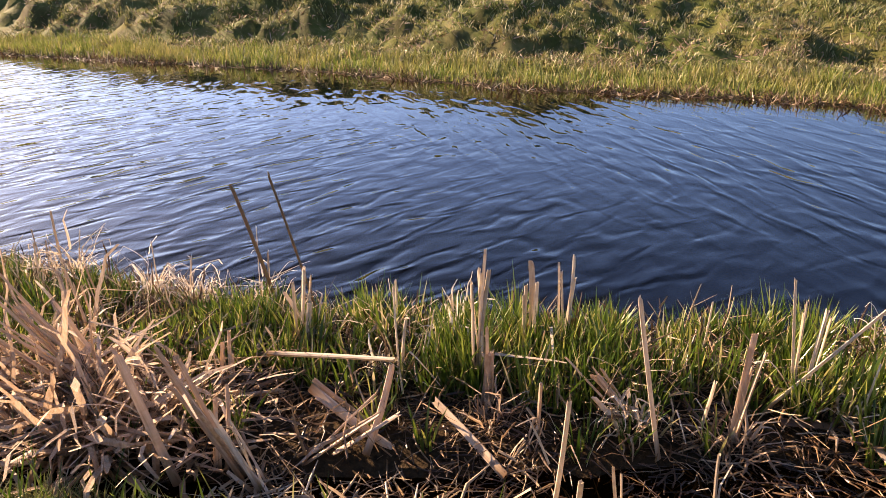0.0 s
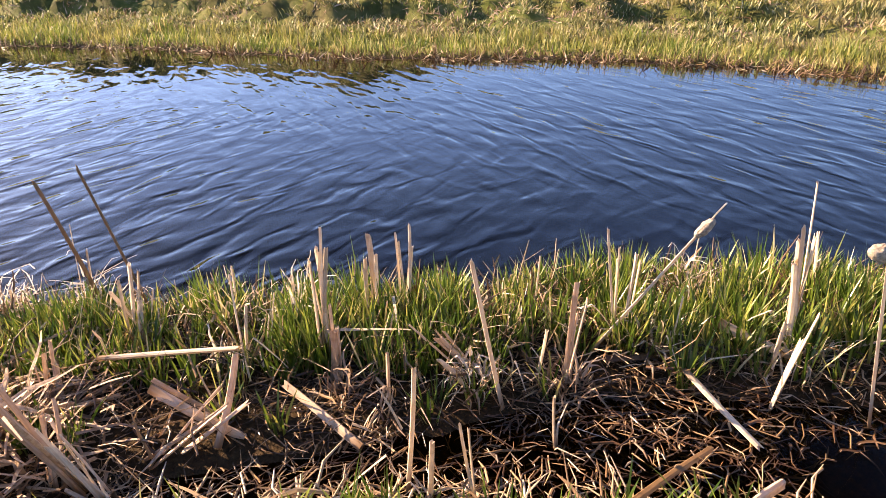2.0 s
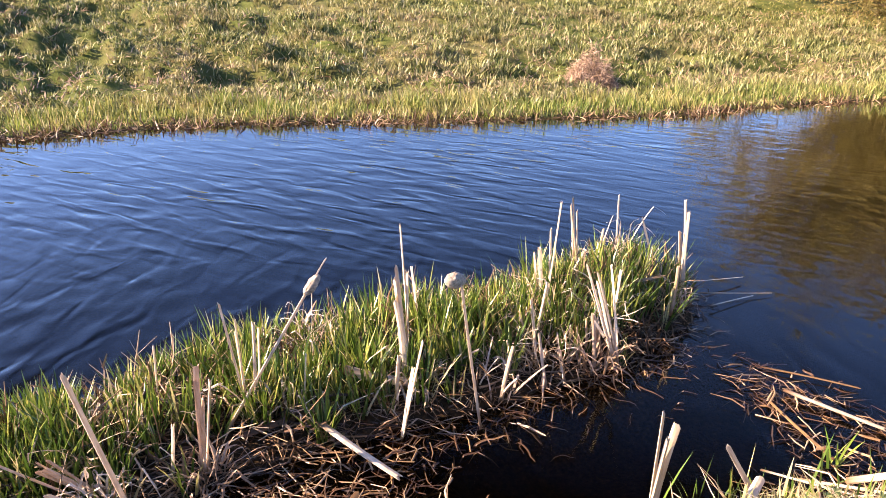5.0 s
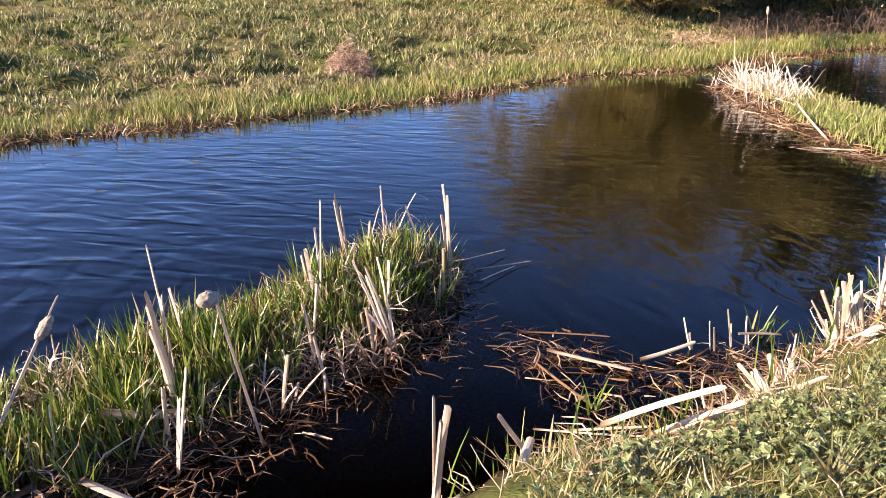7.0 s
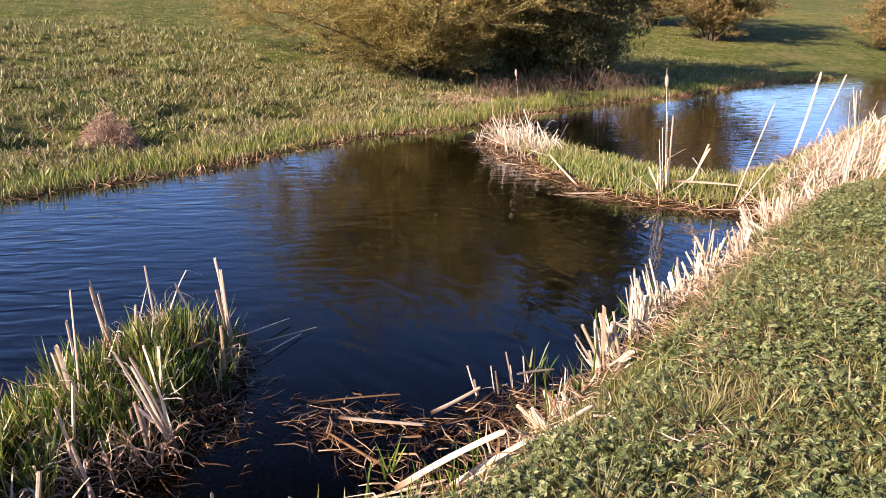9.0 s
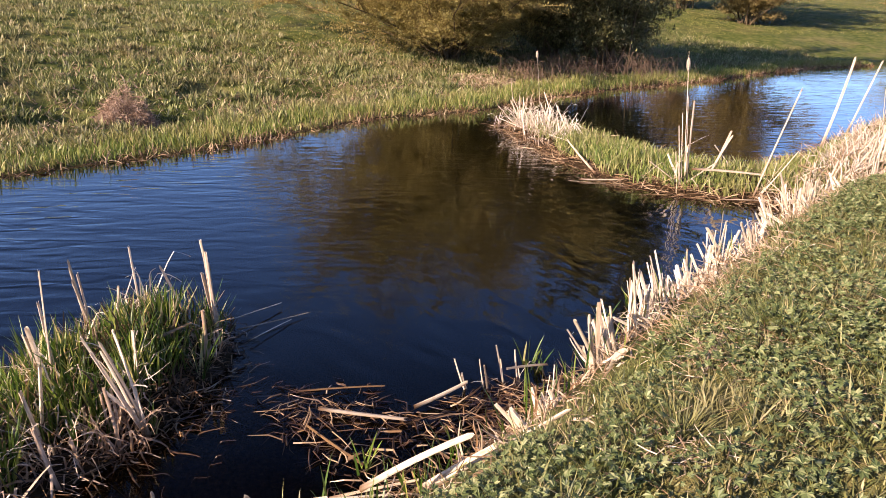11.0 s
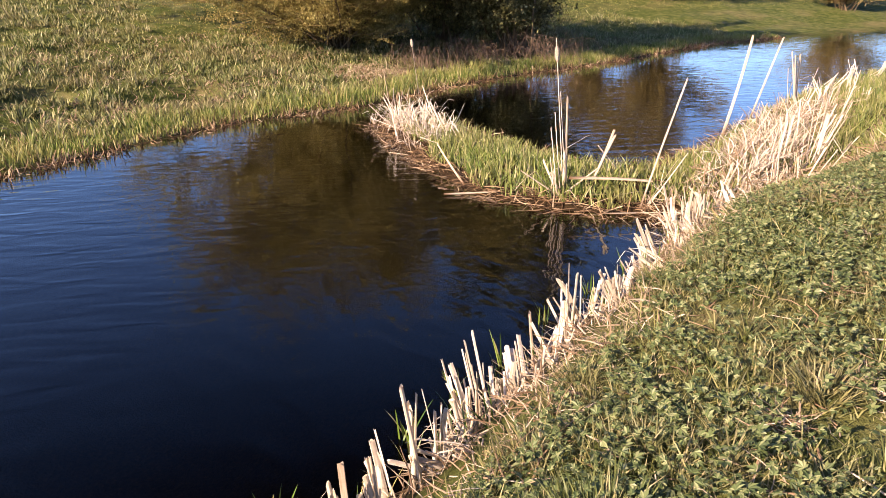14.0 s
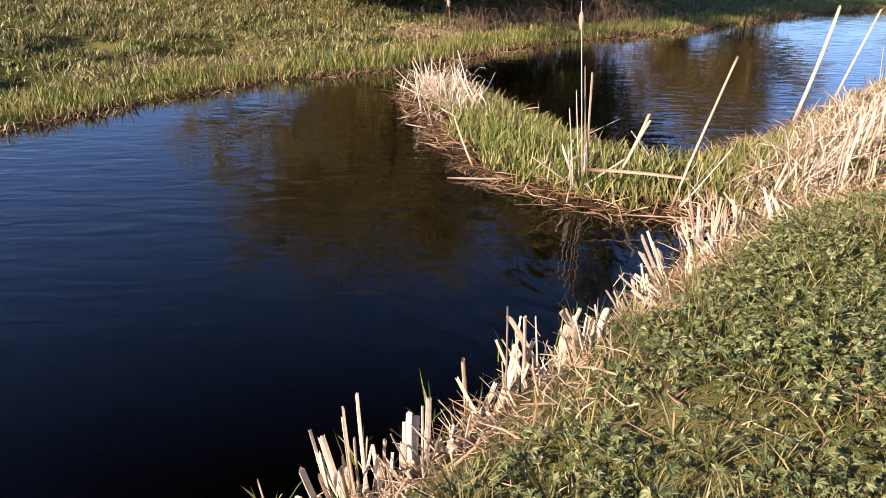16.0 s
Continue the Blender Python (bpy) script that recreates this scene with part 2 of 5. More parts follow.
# ---- the plan of the land ----
FAR = [(-400, 150), (-60, 33), (-30, 24), (-12.5, 17.4), (-7, 15.2), (-3, 13.6), (0.2, 11.8), (4.2, 10.5), (6, 9.4), (8, 8.0), (10.6, 6.4), (14.8, 4.9),
       (16.8, 3.0), (19.5, 1.9), (22, 0.5), (26, -2.6), (33, -6.8), (38.5, -13), (45, -24), (60, -60), (120, -400), (4000, -400), (4000, 4000), (-4000, 4000), (-4000, 150)]
NEAR = [(-400, 138), (-60, 25), (-30, 16.5), (-12, 8.6), (-7.5, 5.4), (-5, 3.7), (-4, 3.0), (-3, 2.5), (-2, 2.28), (-1.2, 2.1), (-0.3, 1.9), (0.5, 1.75), (1.2, 1.5), (2.0, 1.25),
        (2.9, 0.93), (3.3, 0.46), (3.8, 0.18), (4.4, -0.10), (5.1, -0.36), (5.85, -0.68), (6.9, -1.16), (8.0, -1.70), (9.0, -2.18), (9.6, -2.8), (10.3, -3.5), (11.2, -4.1), (12.6, -4.9), (14.5, -5.9),
        (18, -7.8), (24, -12), (30, -19), (36, -30), (46, -62), (100, -400), (100, -4000), (-4000, -4000), (-4000, 138)]
ISLAND = [(-7.3, 6.3), (-5.0, 5.1), (-3.4, 4.45), (-2.2, 4.05), (-1.0, 3.8), (0.1, 3.7), (1.2, 3.65), (2.1, 3.6), (2.8, 3.45), (3.8, 3.1), (4.6, 2.8), (4.85, 2.4), (4.5, 2.05), (3.6, 2.0),
          (2.9, 2.15), (2.1, 2.4), (1.2, 2.62), (0.6, 2.5), (-0.1, 2.42), (-0.9, 2.4), (-1.6, 2.4), (-2.6, 2.45), (-4.0, 2.9), (-5.2, 3.6)]
SPIT = [(9.7, -2.7), (9.95, -1.95), (10.1, -1.0), (10.6, -0.08), (11.75, 0.6), (12.8, 1.15), (13.8, 1.65), (14.9, 2.15), (15.3, 1.85), (14.5, 0.6), (13.0, -0.4), (12.1, -1.2), (11.8, -2.1), (12.5, -2.7), (14, -3.5), (18, -5.6), (24, -9.8),
        (24, -13), (18, -8.6), (12, -5.5), (9.3, -3.0)]


def depth_in(poly, x, y):
    """Metres inside (+) or outside (-) a closed outline."""
    p = np.array(poly, float)
    q = np.roll(p, -1, axis=0)
    best = np.full(x.shape, 1e9)
    inside = np.zeros(x.shape, bool)
    for (ax, ay), (bx, by) in zip(p, q):
        ex, ey = bx - ax, by - ay
        s = np.clip(((x - ax) * ex + (y - ay) * ey) / (ex * ex + ey * ey), 0, 1)
        best = np.minimum(best, (x - ax - s * ex) ** 2 + (y - ay - s * ey) ** 2)
        if by != ay:
            inside ^= ((ay > y) != (by > y)) & (x < ex * (y - ay) / ey + ax)
    return np.where(inside, 1, -1) * np.sqrt(best)


def wavy(x, y, size, seed):
    """Smooth uneven bumps, about -1 to 1, of roughly the given size."""
    table = np.random.RandomState(seed).uniform(-1, 1, (64, 64))
    out = 0.0
    for k, (scale, part, turn) in enumerate(((1.0, 1.0, 0.4), (0.47, 0.5, 1.3))):
        u = (x * np.cos(turn) + y * np.sin(turn)) / (size * scale * 0.62) + 17.3 * k
        v = (y * np.cos(turn) - x * np.sin(turn)) / (size * scale * 0.62) + 5.1 * k
        iu, iv = np.floor(u).astype(int), np.floor(v).astype(int)
        fu, fv = u - iu, v - iv
        fu, fv = fu * fu * (3 - 2 * fu), fv * fv * (3 - 2 * fv)
        a, b = table[iu % 64, iv % 64], table[(iu + 1) % 64, iv % 64]
        c, d = table[iu % 64, (iv + 1) % 64], table[(iu + 1) % 64, (iv + 1) % 64]
        out = out + part * ((a * (1 - fu) + b * fu) * (1 - fv) + (c * (1 - fu) + d * fu) * fv)
    return out


HOLLOWS = ((12.85, 8.35, 0.55, 0.5), (11.6, 9.9, 0.6, 0.5), (17.4, 7.1, 0.55, 0.38), (16.5, 7.5, 0.5, 0.34), (15.8, 9.3, 0.55, 0.34), (14.9, 9.6, 0.45, 0.28))


def bank_step(x, y, f):
    """Cattle-trodden scalloped steps up the left part of the far bank."""
    low = np.clip((f - 2.2 - 0.75 * wavy(x, y, 1.5, 77)) / 0.30, 0, 1)
    high = np.clip((f - 4.6 - 0.9 * wavy(x, y, 1.9, 78)) / 0.35, 0, 1)
    return (0.27 * low * low * (3 - 2 * low) + 0.22 * high * high * (3 - 2 * high)) * (0.75 + 0.5 * wavy(x, y, 0.9, 79))


def ground_z(x, y):
    x, y = np.asarray(x, float), np.asarray(y, float)
    near, far = depth_in(NEAR, x, y), depth_in(FAR, x, y)
    isle, spit = depth_in(ISLAND, x, y), depth_in(SPIT, x, y)
    low = np.maximum(np.maximum(near, far), np.maximum(isle, spit))
    shallow = np.clip((3.0 - x) / 3.0, 0, 1) * np.clip(1 - np.abs(y - 2.2) / 1.2, 0, 1)
    z = np.maximum(-0.75, 0.30 * low) * (1 - 0.85 * shallow)
    n = np.clip(near, 0, None)
    slow = np.clip((-0.6 - x) / 2.0, 0, 1)
    zn = (0.90 - 0.15 * slow) * (1 - np.exp(-n / (0.62 + 1.3 * slow))) + 0.03 * wavy(x, y, 0.7, 3) * np.clip(n, 0, 1)
    z = np.where(near > 0, zn, z)
    f = np.clip(far, 0, None)
    left = np.clip((6 - x) / 5, 0, 1)
    rough = np.clip((13 - x) / 5, 0, 1)
    hum = 0.08 * wavy(x, y, 1.2, 5) * np.clip(f - 1, 0, 1) + rough * (0.20 * np.clip(wavy(x, y, 1.7, 9) * 1.6, -0.6, 0.9) + 0.13 * wavy(x, y, 0.7, 10)) * np.clip((f - 1.6) / 1.2, 0, 1) * np.clip((14 - f) / 6, 0, 1)
    rise = 0.07 * (1 - np.exp(-f / 0.3)) + 0.02 * f + 0.145 * np.clip(f - 3.0, 0, 11) + 0.075 * np.clip(f - 14, 0, 66) + left * (0.17 * np.clip(f - 0.7, 0, 3.2) + bank_step(x, y, f)) + 0.01 * np.clip(f - 80, 0, 2000)
    for hx, hy, hr, hd in HOLLOWS:
        hum = hum - hd * np.exp(-((x - hx) ** 2 + (y - hy) ** 2) / hr ** 2) * np.clip(f - 0.5, 0, 1)
    z = np.where(far > 0, rise + hum, z)
    z = np.where((isle > 0) & (near <= 0), np.clip(0.35 * isle, 0, 0.07) + 0.22 * np.clip(isle * 2.5, 0, 1) * np.exp(-((x - 4.15) ** 2 + (y - 2.62) ** 2) / 0.35) + 0.02 * wavy(x, y, 0.5, 4), z)
    return np.where((spit > 0) & (near <= 0), np.clip(0.3 * spit, 0, 0.09) + 0.16 * np.clip(spit - 0.5, 0, 0.8) + 0.015 * wavy(x, y, 0.6, 6), z)


def link_mesh(name, verts, faces, mat, parent=None, smooth=False):
    me = bpy.data.meshes.new(name)
    me.from_pydata(np.asarray(verts).tolist() if isinstance(verts, np.ndarray) else verts, [], np.asarray(faces).tolist() if isinstance(faces, np.ndarray) else faces)
    if smooth:
        me.polygons.foreach_set("use_smooth", [True] * len(me.polygons))
    me.materials.append(mat)
    ob = new(name, me)
    if parent:
        ob.parent = parent
    return ob


def steps(*spans):
    out = []
    for a, b, s in spans:
        out += list(np.arange(a, b, s))
    return np.array(out + [spans[-1][1]])


def build_ground():
    xs = steps((-4000, -400, 900), (-400, -60, 40), (-60, -16, 3), (-16, -5, 0.2), (-5, 12, 0.11), (12, 30, 0.3), (30, 60, 1.0), (60, 160, 10), (160, 400, 60), (400, 4000, 900))
    ys = steps((-4000, -400, 900), (-400, -60, 40), (-60, -12, 3), (-12, -4, 0.5), (-4, 5, 0.1), (5, 24, 0.2), (24, 60, 1.5), (60, 160, 10), (160, 400, 60), (400, 4000, 900))
    gx, gy = np.meshgrid(xs, ys)
    z = ground_z(gx, gy)
    n = len(xs)
    i = np.arange(len(ys) - 1)[:, None] * n + np.arange(n - 1)[None, :]
    i = i.ravel()
    ob = link_mesh("ground", np.stack([gx.ravel(), gy.ravel(), z.ravel()], 1), np.stack([i, i + 1, i + n + 1, i + n], 1), M_GROUND, None, True)
    near, far = depth_in(NEAR, gx, gy), depth_in(FAR, gx, gy)
    mud = np.clip(1 - np.maximum(near / 0.5, far / 0.35), 0, 1)
    dz = np.hypot(np.gradient(z, axis=0) / np.gradient(gy, axis=0), np.gradient(z, axis=1) / np.gradient(gx, axis=1))
    mud = np.maximum(mud, 0.55 * np.clip((dz - 0.7) / 0.5, 0, 1) * (far > 1)).ravel()
    at = ob.data.attributes.new("mud", "FLOAT", "POINT")
    at.data.foreach_set("value", mud.astype(np.float32))
    tagged(ob, "grassy river banks and dark muddy bed", "ground", kind="structure")


def build_water():
    """A level sheet; the lee of the far bank is stiller than the open reach."""
    xs, ys = steps((-70, -16, 3), (-16, 34, 0.8), (34, 62, 4)), steps((-62, -12, 5), (-12, 24, 0.8), (24, 42, 3))
    gx, gy = np.meshgrid(xs, ys)
    n = len(xs)
    i = (np.arange(len(ys) - 1)[:, None] * n + np.arange(n - 1)[None, :]).ravel()
    ob = link_mesh("water", np.stack([gx.ravel(), gy.ravel(), 0 * gx.ravel()], 1), np.stack([i, i + 1, i + n + 1, i + n], 1), M_WATER)
    off = -depth_in(FAR, gx, gy)
    wind = 0.32 + 0.68 * np.clip((off - 0.6) / 4.5, 0, 1)
    at = ob.data.attributes.new("wind", "FLOAT", "POINT")
    at.data.foreach_set("value", wind.ravel().astype(np.float32))
    tagged(ob, "dark peaty stream with blue sky ripples", "water", kind="structure")


build_ground()
build_water()


# ---- plant matter ----
def blades(name, p, h, w, lean, mat, rng, az=None, droop=0.5, rows=2):
    """Many tapered curved blades in one mesh."""
    n = len(p)
    a = rng.uniform(0, 2 * np.pi, n) if az is None else az
    side = a + np.pi / 2 + rng.normal(0, 0.6, n)
    d = np.stack([np.cos(a), np.sin(a), np.zeros(n)], 1)
    s = np.stack([np.cos(side), np.sin(side), np.zeros(n)], 1)
    verts = []
    for k in range(rows + 1):
        f = k / rows
        out = lean * f + droop * lean * f * f
        up = np.sqrt(np.clip(1 - (0.7 * lean * f) ** 2, 0.15, 1)) * f
        c = p + d * (out * h)[:, None]
        c[:, 2] += up * h
        half = (w * (1 - 0.35 * f) * 0.5)[:, None]
        if k < rows:
            verts += [c - s * half, c + s * half]
        else:
            verts += [c]
    m = 2 * rows + 1
    v = np.stack(verts, 1).reshape(-1, 3)
    base = np.arange(n)[:, None] * m
    quads = [np.concatenate([base + 2 * k, base + 2 * k + 1, base + 2 * k + 3, base + 2 * k + 2], 1) for k in range(rows - 1)]
    tri = np.concatenate([base + m - 3, base + m - 2, base + m - 1], 1)
    faces = [f for q in quads for f in q.tolist()] + tri.tolist()
    return link_mesh(name, v, faces, mat)


def straws(name, p, length, width, az, tilt, mat, rng):
    """Many lying or leaning folded strips in one mesh."""
    n = len(p)
    d = np.stack([np.cos(az) * np.cos(tilt), np.sin(az) * np.cos(tilt), np.sin(tilt)], 1)
    s = np.stack([-np.sin(az), np.cos(az), rng.normal(0, 0.5, n)], 1) * (width * 0.5)[:, None]
    kink = rng.normal(0, 0.10, (n, 3)) * length[:, None]
    kink[:, 2] = np.abs(kink[:, 2]) * 0.4
    up = np.zeros((n, 3))
    up[:, 2] = width * 0.35
    a, b = p, p + d * (length * 0.5)[:, None] + kink
    c = p + d * length[:, None]
    v = np.stack([a - s, a + up, a + s, b - s, b + up, b + s, c - s * 0.4, c + up * 0.4, c + s * 0.4], 1).reshape(-1, 3)
    o = np.arange(n)[:, None] * 9
    f = [np.concatenate([o + i, o + i + 1, o + i + 4, o + i + 3], 1) for i in (0, 1, 3, 4)]
    return link_mesh(name, v, np.concatenate(f, 0), mat)


def leaf_cards(name, p, size, rng, mat, parent=None, flat=0.5, wide=0.30):
    """Many small folded leaves in one mesh."""
    n = len(p)
    a = rng.uniform(0, 2 * np.pi, n)
    e = rng.normal(0.25, flat, n)
    d = np.stack([np.cos(a) * np.cos(e), np.sin(a) * np.cos(e), np.sin(e)], 1) * size[:, None]
    s = np.stack([-np.sin(a), np.cos(a), rng.normal(0, flat, n)], 1) * (size * wide)[:, None]
    up = np.zeros((n, 3))
    up[:, 2] = size * 0.12
    v = np.stack([p, p + d * 0.5 + s + up, p + d, p + d * 0.5 - s + up], 1).reshape(-1, 3)
    o = np.arange(n)[:, None] * 4
    f = np.concatenate([np.concatenate([o, o + 1, o + 2], 1), np.concatenate([o, o + 2, o + 3], 1)], 0)
    return link_mesh(name, v, f, mat, parent)


def scatter(rng, n, box, keep):
    """n random places in a box that keep() takes, on the ground."""
    x, y = rng.uniform(box[0], box[1], n), rng.uniform(box[2], box[3], n)
    ok = keep(x, y)
    x, y = x[ok], y[ok]
    return np.stack([x, y, ground_z(x, y)], 1)


def tufts(rng, centres, k, radius):
    """k places and outward headings round each centre."""
    c = np.repeat(centres, k, 0)
    a = rng.uniform(0, 6.28, len(c))
    d = radius * np.sqrt(rng.uniform(0, 1, len(c)))
    c[:, 0] += np.cos(a) * d
    c[:, 1] += np.sin(a) * d
    c[:, 2] = ground_z(c[:, 0], c[:, 1])
    return c, a + rng.normal(0, 0.5, len(c))


def clumped(x, y, size, seed, bias=0.0):
    return wavy(x, y, size, seed) + bias > np.random.RandomState(seed).uniform(-1, 1, x.shape)


def open_turf(x, y):
    """False in the washed-out hollows and on the bare faces of the bank's steps."""
    ok = np.ones(x.shape, bool)
    for hx, hy, hr, hd in HOLLOWS:
        ok &= np.hypot(x - hx, y - hy) > hr * 0.95
    f = depth_in(FAR, x, y)
    face = (np.abs(f - 2.35 - 0.75 * wavy(x, y, 1.5, 77)) < 0.13) | (np.abs(f - 4.77 - 0.9 * wavy(x, y, 1.9, 78)) < 0.13)
    return ok & ~(face & (x < 5))


def lobed_leaves(name, p, size, rng, mat):
    """Many leaves of five pointed lobes in one mesh."""
    n = len(p)
    a, e, roll = rng.uniform(0, 6.28, n), rng.normal(0.15, 0.4, n), rng.normal(0, 0.4, n)
    u = np.stack([np.cos(a) * np.cos(e), np.sin(a) * np.cos(e), np.sin(e)], 1)
    w = np.stack([-np.sin(a) * np.cos(roll), np.cos(a) * np.cos(roll), np.sin(roll)], 1)
    up = np.cross(u, w)
    v = []
    for ang, ln in ((-1.35, 0.62), (-0.68, 0.85), (0.0, 1.0), (0.68, 0.85), (1.35, 0.62)):
        d = u * math.cos(ang) + w * math.sin(ang)
        q = w * math.cos(ang) - u * math.sin(ang)
        L = (size * ln)[:, None]
        v += [p, p + (d * 0.55 + q * 0.2 + up * 0.10) * L, p + d * L, p + (d * 0.55 - q * 0.2 + up * 0.10) * L]
    v = np.stack(v, 1).reshape(-1, 3)
    o = np.arange(n)[:, None] * 20
    f = [np.concatenate([o + 4 * k + i for i in tri], 1) for k in range(5) for tri in ((0, 1, 2), (0, 2, 3))]
    return link_mesh(name, v, np.concatenate(f, 0), mat)


def build_far_bank():
    rng = np.random.RandomState(11)
    # bright sedge along the far water's edge
    p = scatter(rng, 620000, (-14, 36, -10, 19), lambda x, y: (lambda d: (d > 0.06) & (d < 1.25 + 0.35 * wavy(x, y, 2.2, 21)))(depth_in(FAR, x, y)))
    n = len(p)
    d = depth_in(FAR, p[:, 0], p[:, 1])
    h = rng.uniform(0.10, 0.31, n) * (0.75 + 0.45 * np.clip(wavy(p[:, 0], p[:, 1], 0.7, 22), -1, 1)) * np.where(d < 0.2, 0.8, 1.0)
    h *= np.where(p[:, 0] > 6, 1.15, np.where(p[:, 0] < 0, 1.25, 1.05))
    tagged(blades("bank_sedge", p, h, rng.uniform(0.010, 0.022, n), rng.uniform(0.05, 0.5, n), M_EDGE, rng), "bright yellow-green sedge along the water's edge", "grass", kind="stuff")
    # dead fringe that hangs in the water
    p = scatter(rng, 420000, (-14, 36, -10, 19), lambda x, y: (lambda d: (d > -0.16 + 0.12 * wavy(x, y, 0.9, 28)) & (d < 0.30) & clumped(x, y, 0.9, 23, 0.5))(depth_in(FAR, x, y)))
    n = len(p)
    p[:, 2] = np.maximum(p[:, 2], 0.0)
    tagged(straws("dead_fringe", p, rng.uniform(0.08, 0.24, n), rng.uniform(0.010, 0.02, n), rng.uniform(0, 6.28, n), rng.uniform(-0.2, 1.2, n), M_DARK_STRAW, rng), "brown dead grass fringe drooping into the water", "grass", kind="stuff")
    # rough field grass, in tufts that grow coarser up the slope
    p = scatter(rng, 380000, (-14, 40, -8, 32), lambda x, y: (lambda d: (d > 0.9) & (d < 9) & open_turf(x, y) & clumped(x, y, 0.55, 24, 0.3))(depth_in(FAR, x, y)))
    n = len(p)
    h = rng.uniform(0.05, 0.17, n) * (1 + 0.6 * np.clip(wavy(p[:, 0], p[:, 1], 0.9, 25), -1, 1))
    tagged(blades("field_grass", p, h, rng.uniform(0.012, 0.03, n), rng.uniform(0.2, 0.9, n), M_FIELD, rng), "rough tufted green field grass", "grass", kind="stuff")
    p = scatter(rng, 560000, (-40, 75, -35, 75), lambda x, y: (lambda d: (d > 8) & (d < 44) & clumped(x, y, 1.0, 26, 0.6))(depth_in(FAR, x, y)))
    n = len(p)
    tagged(blades("hill_grass", p, rng.uniform(0.03, 0.08, n), rng.uniform(0.02, 0.045, n), rng.uniform(0.3, 1.0, n), M_PASTURE, rng), "short green pasture up the slope", "grass", kind="stuff")
    limit = lambda x, y: np.where(x < 8, 11, np.interp(y, (5, 10, 14, 20), (6, 8, 14, 19)))
    c = scatter(rng, 66000, (-14, 34, -6, 34), lambda x, y: (lambda d: (d > 0.9) & (d < limit(x, y)) & (wavy(x, y, 0.42, 30) > -0.25) & clumped(x, y, 1.1, 29, 0.35) & open_turf(x, y))(depth_in(FAR, x, y)))
    p, a = tufts(rng, c, 13, 0.11)
    n = len(p)
    size = np.repeat(rng.uniform(0.5, 1.25, len(c)), 13)
    h = rng.uniform(0.09, 0.21, n) * size * np.where(p[:, 0] < 6, 0.55, 1.0)
    tagged(blades("field_tufts", p, h, rng.uniform(0.018, 0.038, n), rng.uniform(0.08, 0.7, n), M_FIELD, rng, az=a), "coarse leafy tufts in the field grass", "grass", kind="stuff")
    # straw lying between the tufts
    p = scatter(rng, 120000, (-14, 34, -6, 22), lambda x, y: (lambda d: (d > 1.0) & (d < 9) & clumped(x, y, 0.9, 27, np.where(d < 3.6, 0.05, -0.35)))(depth_in(FAR, x, y)))
    n = len(p)
    tagged(straws("field_straw", p, rng.uniform(0.08, 0.22, n), rng.uniform(0.012, 0.022, n), rng.uniform(0, 6.28, n), rng.uniform(0.0, 0.9, n), M_TUSSOCK, rng), "tan dead grass between the tufts", "grass", kind="stuff")


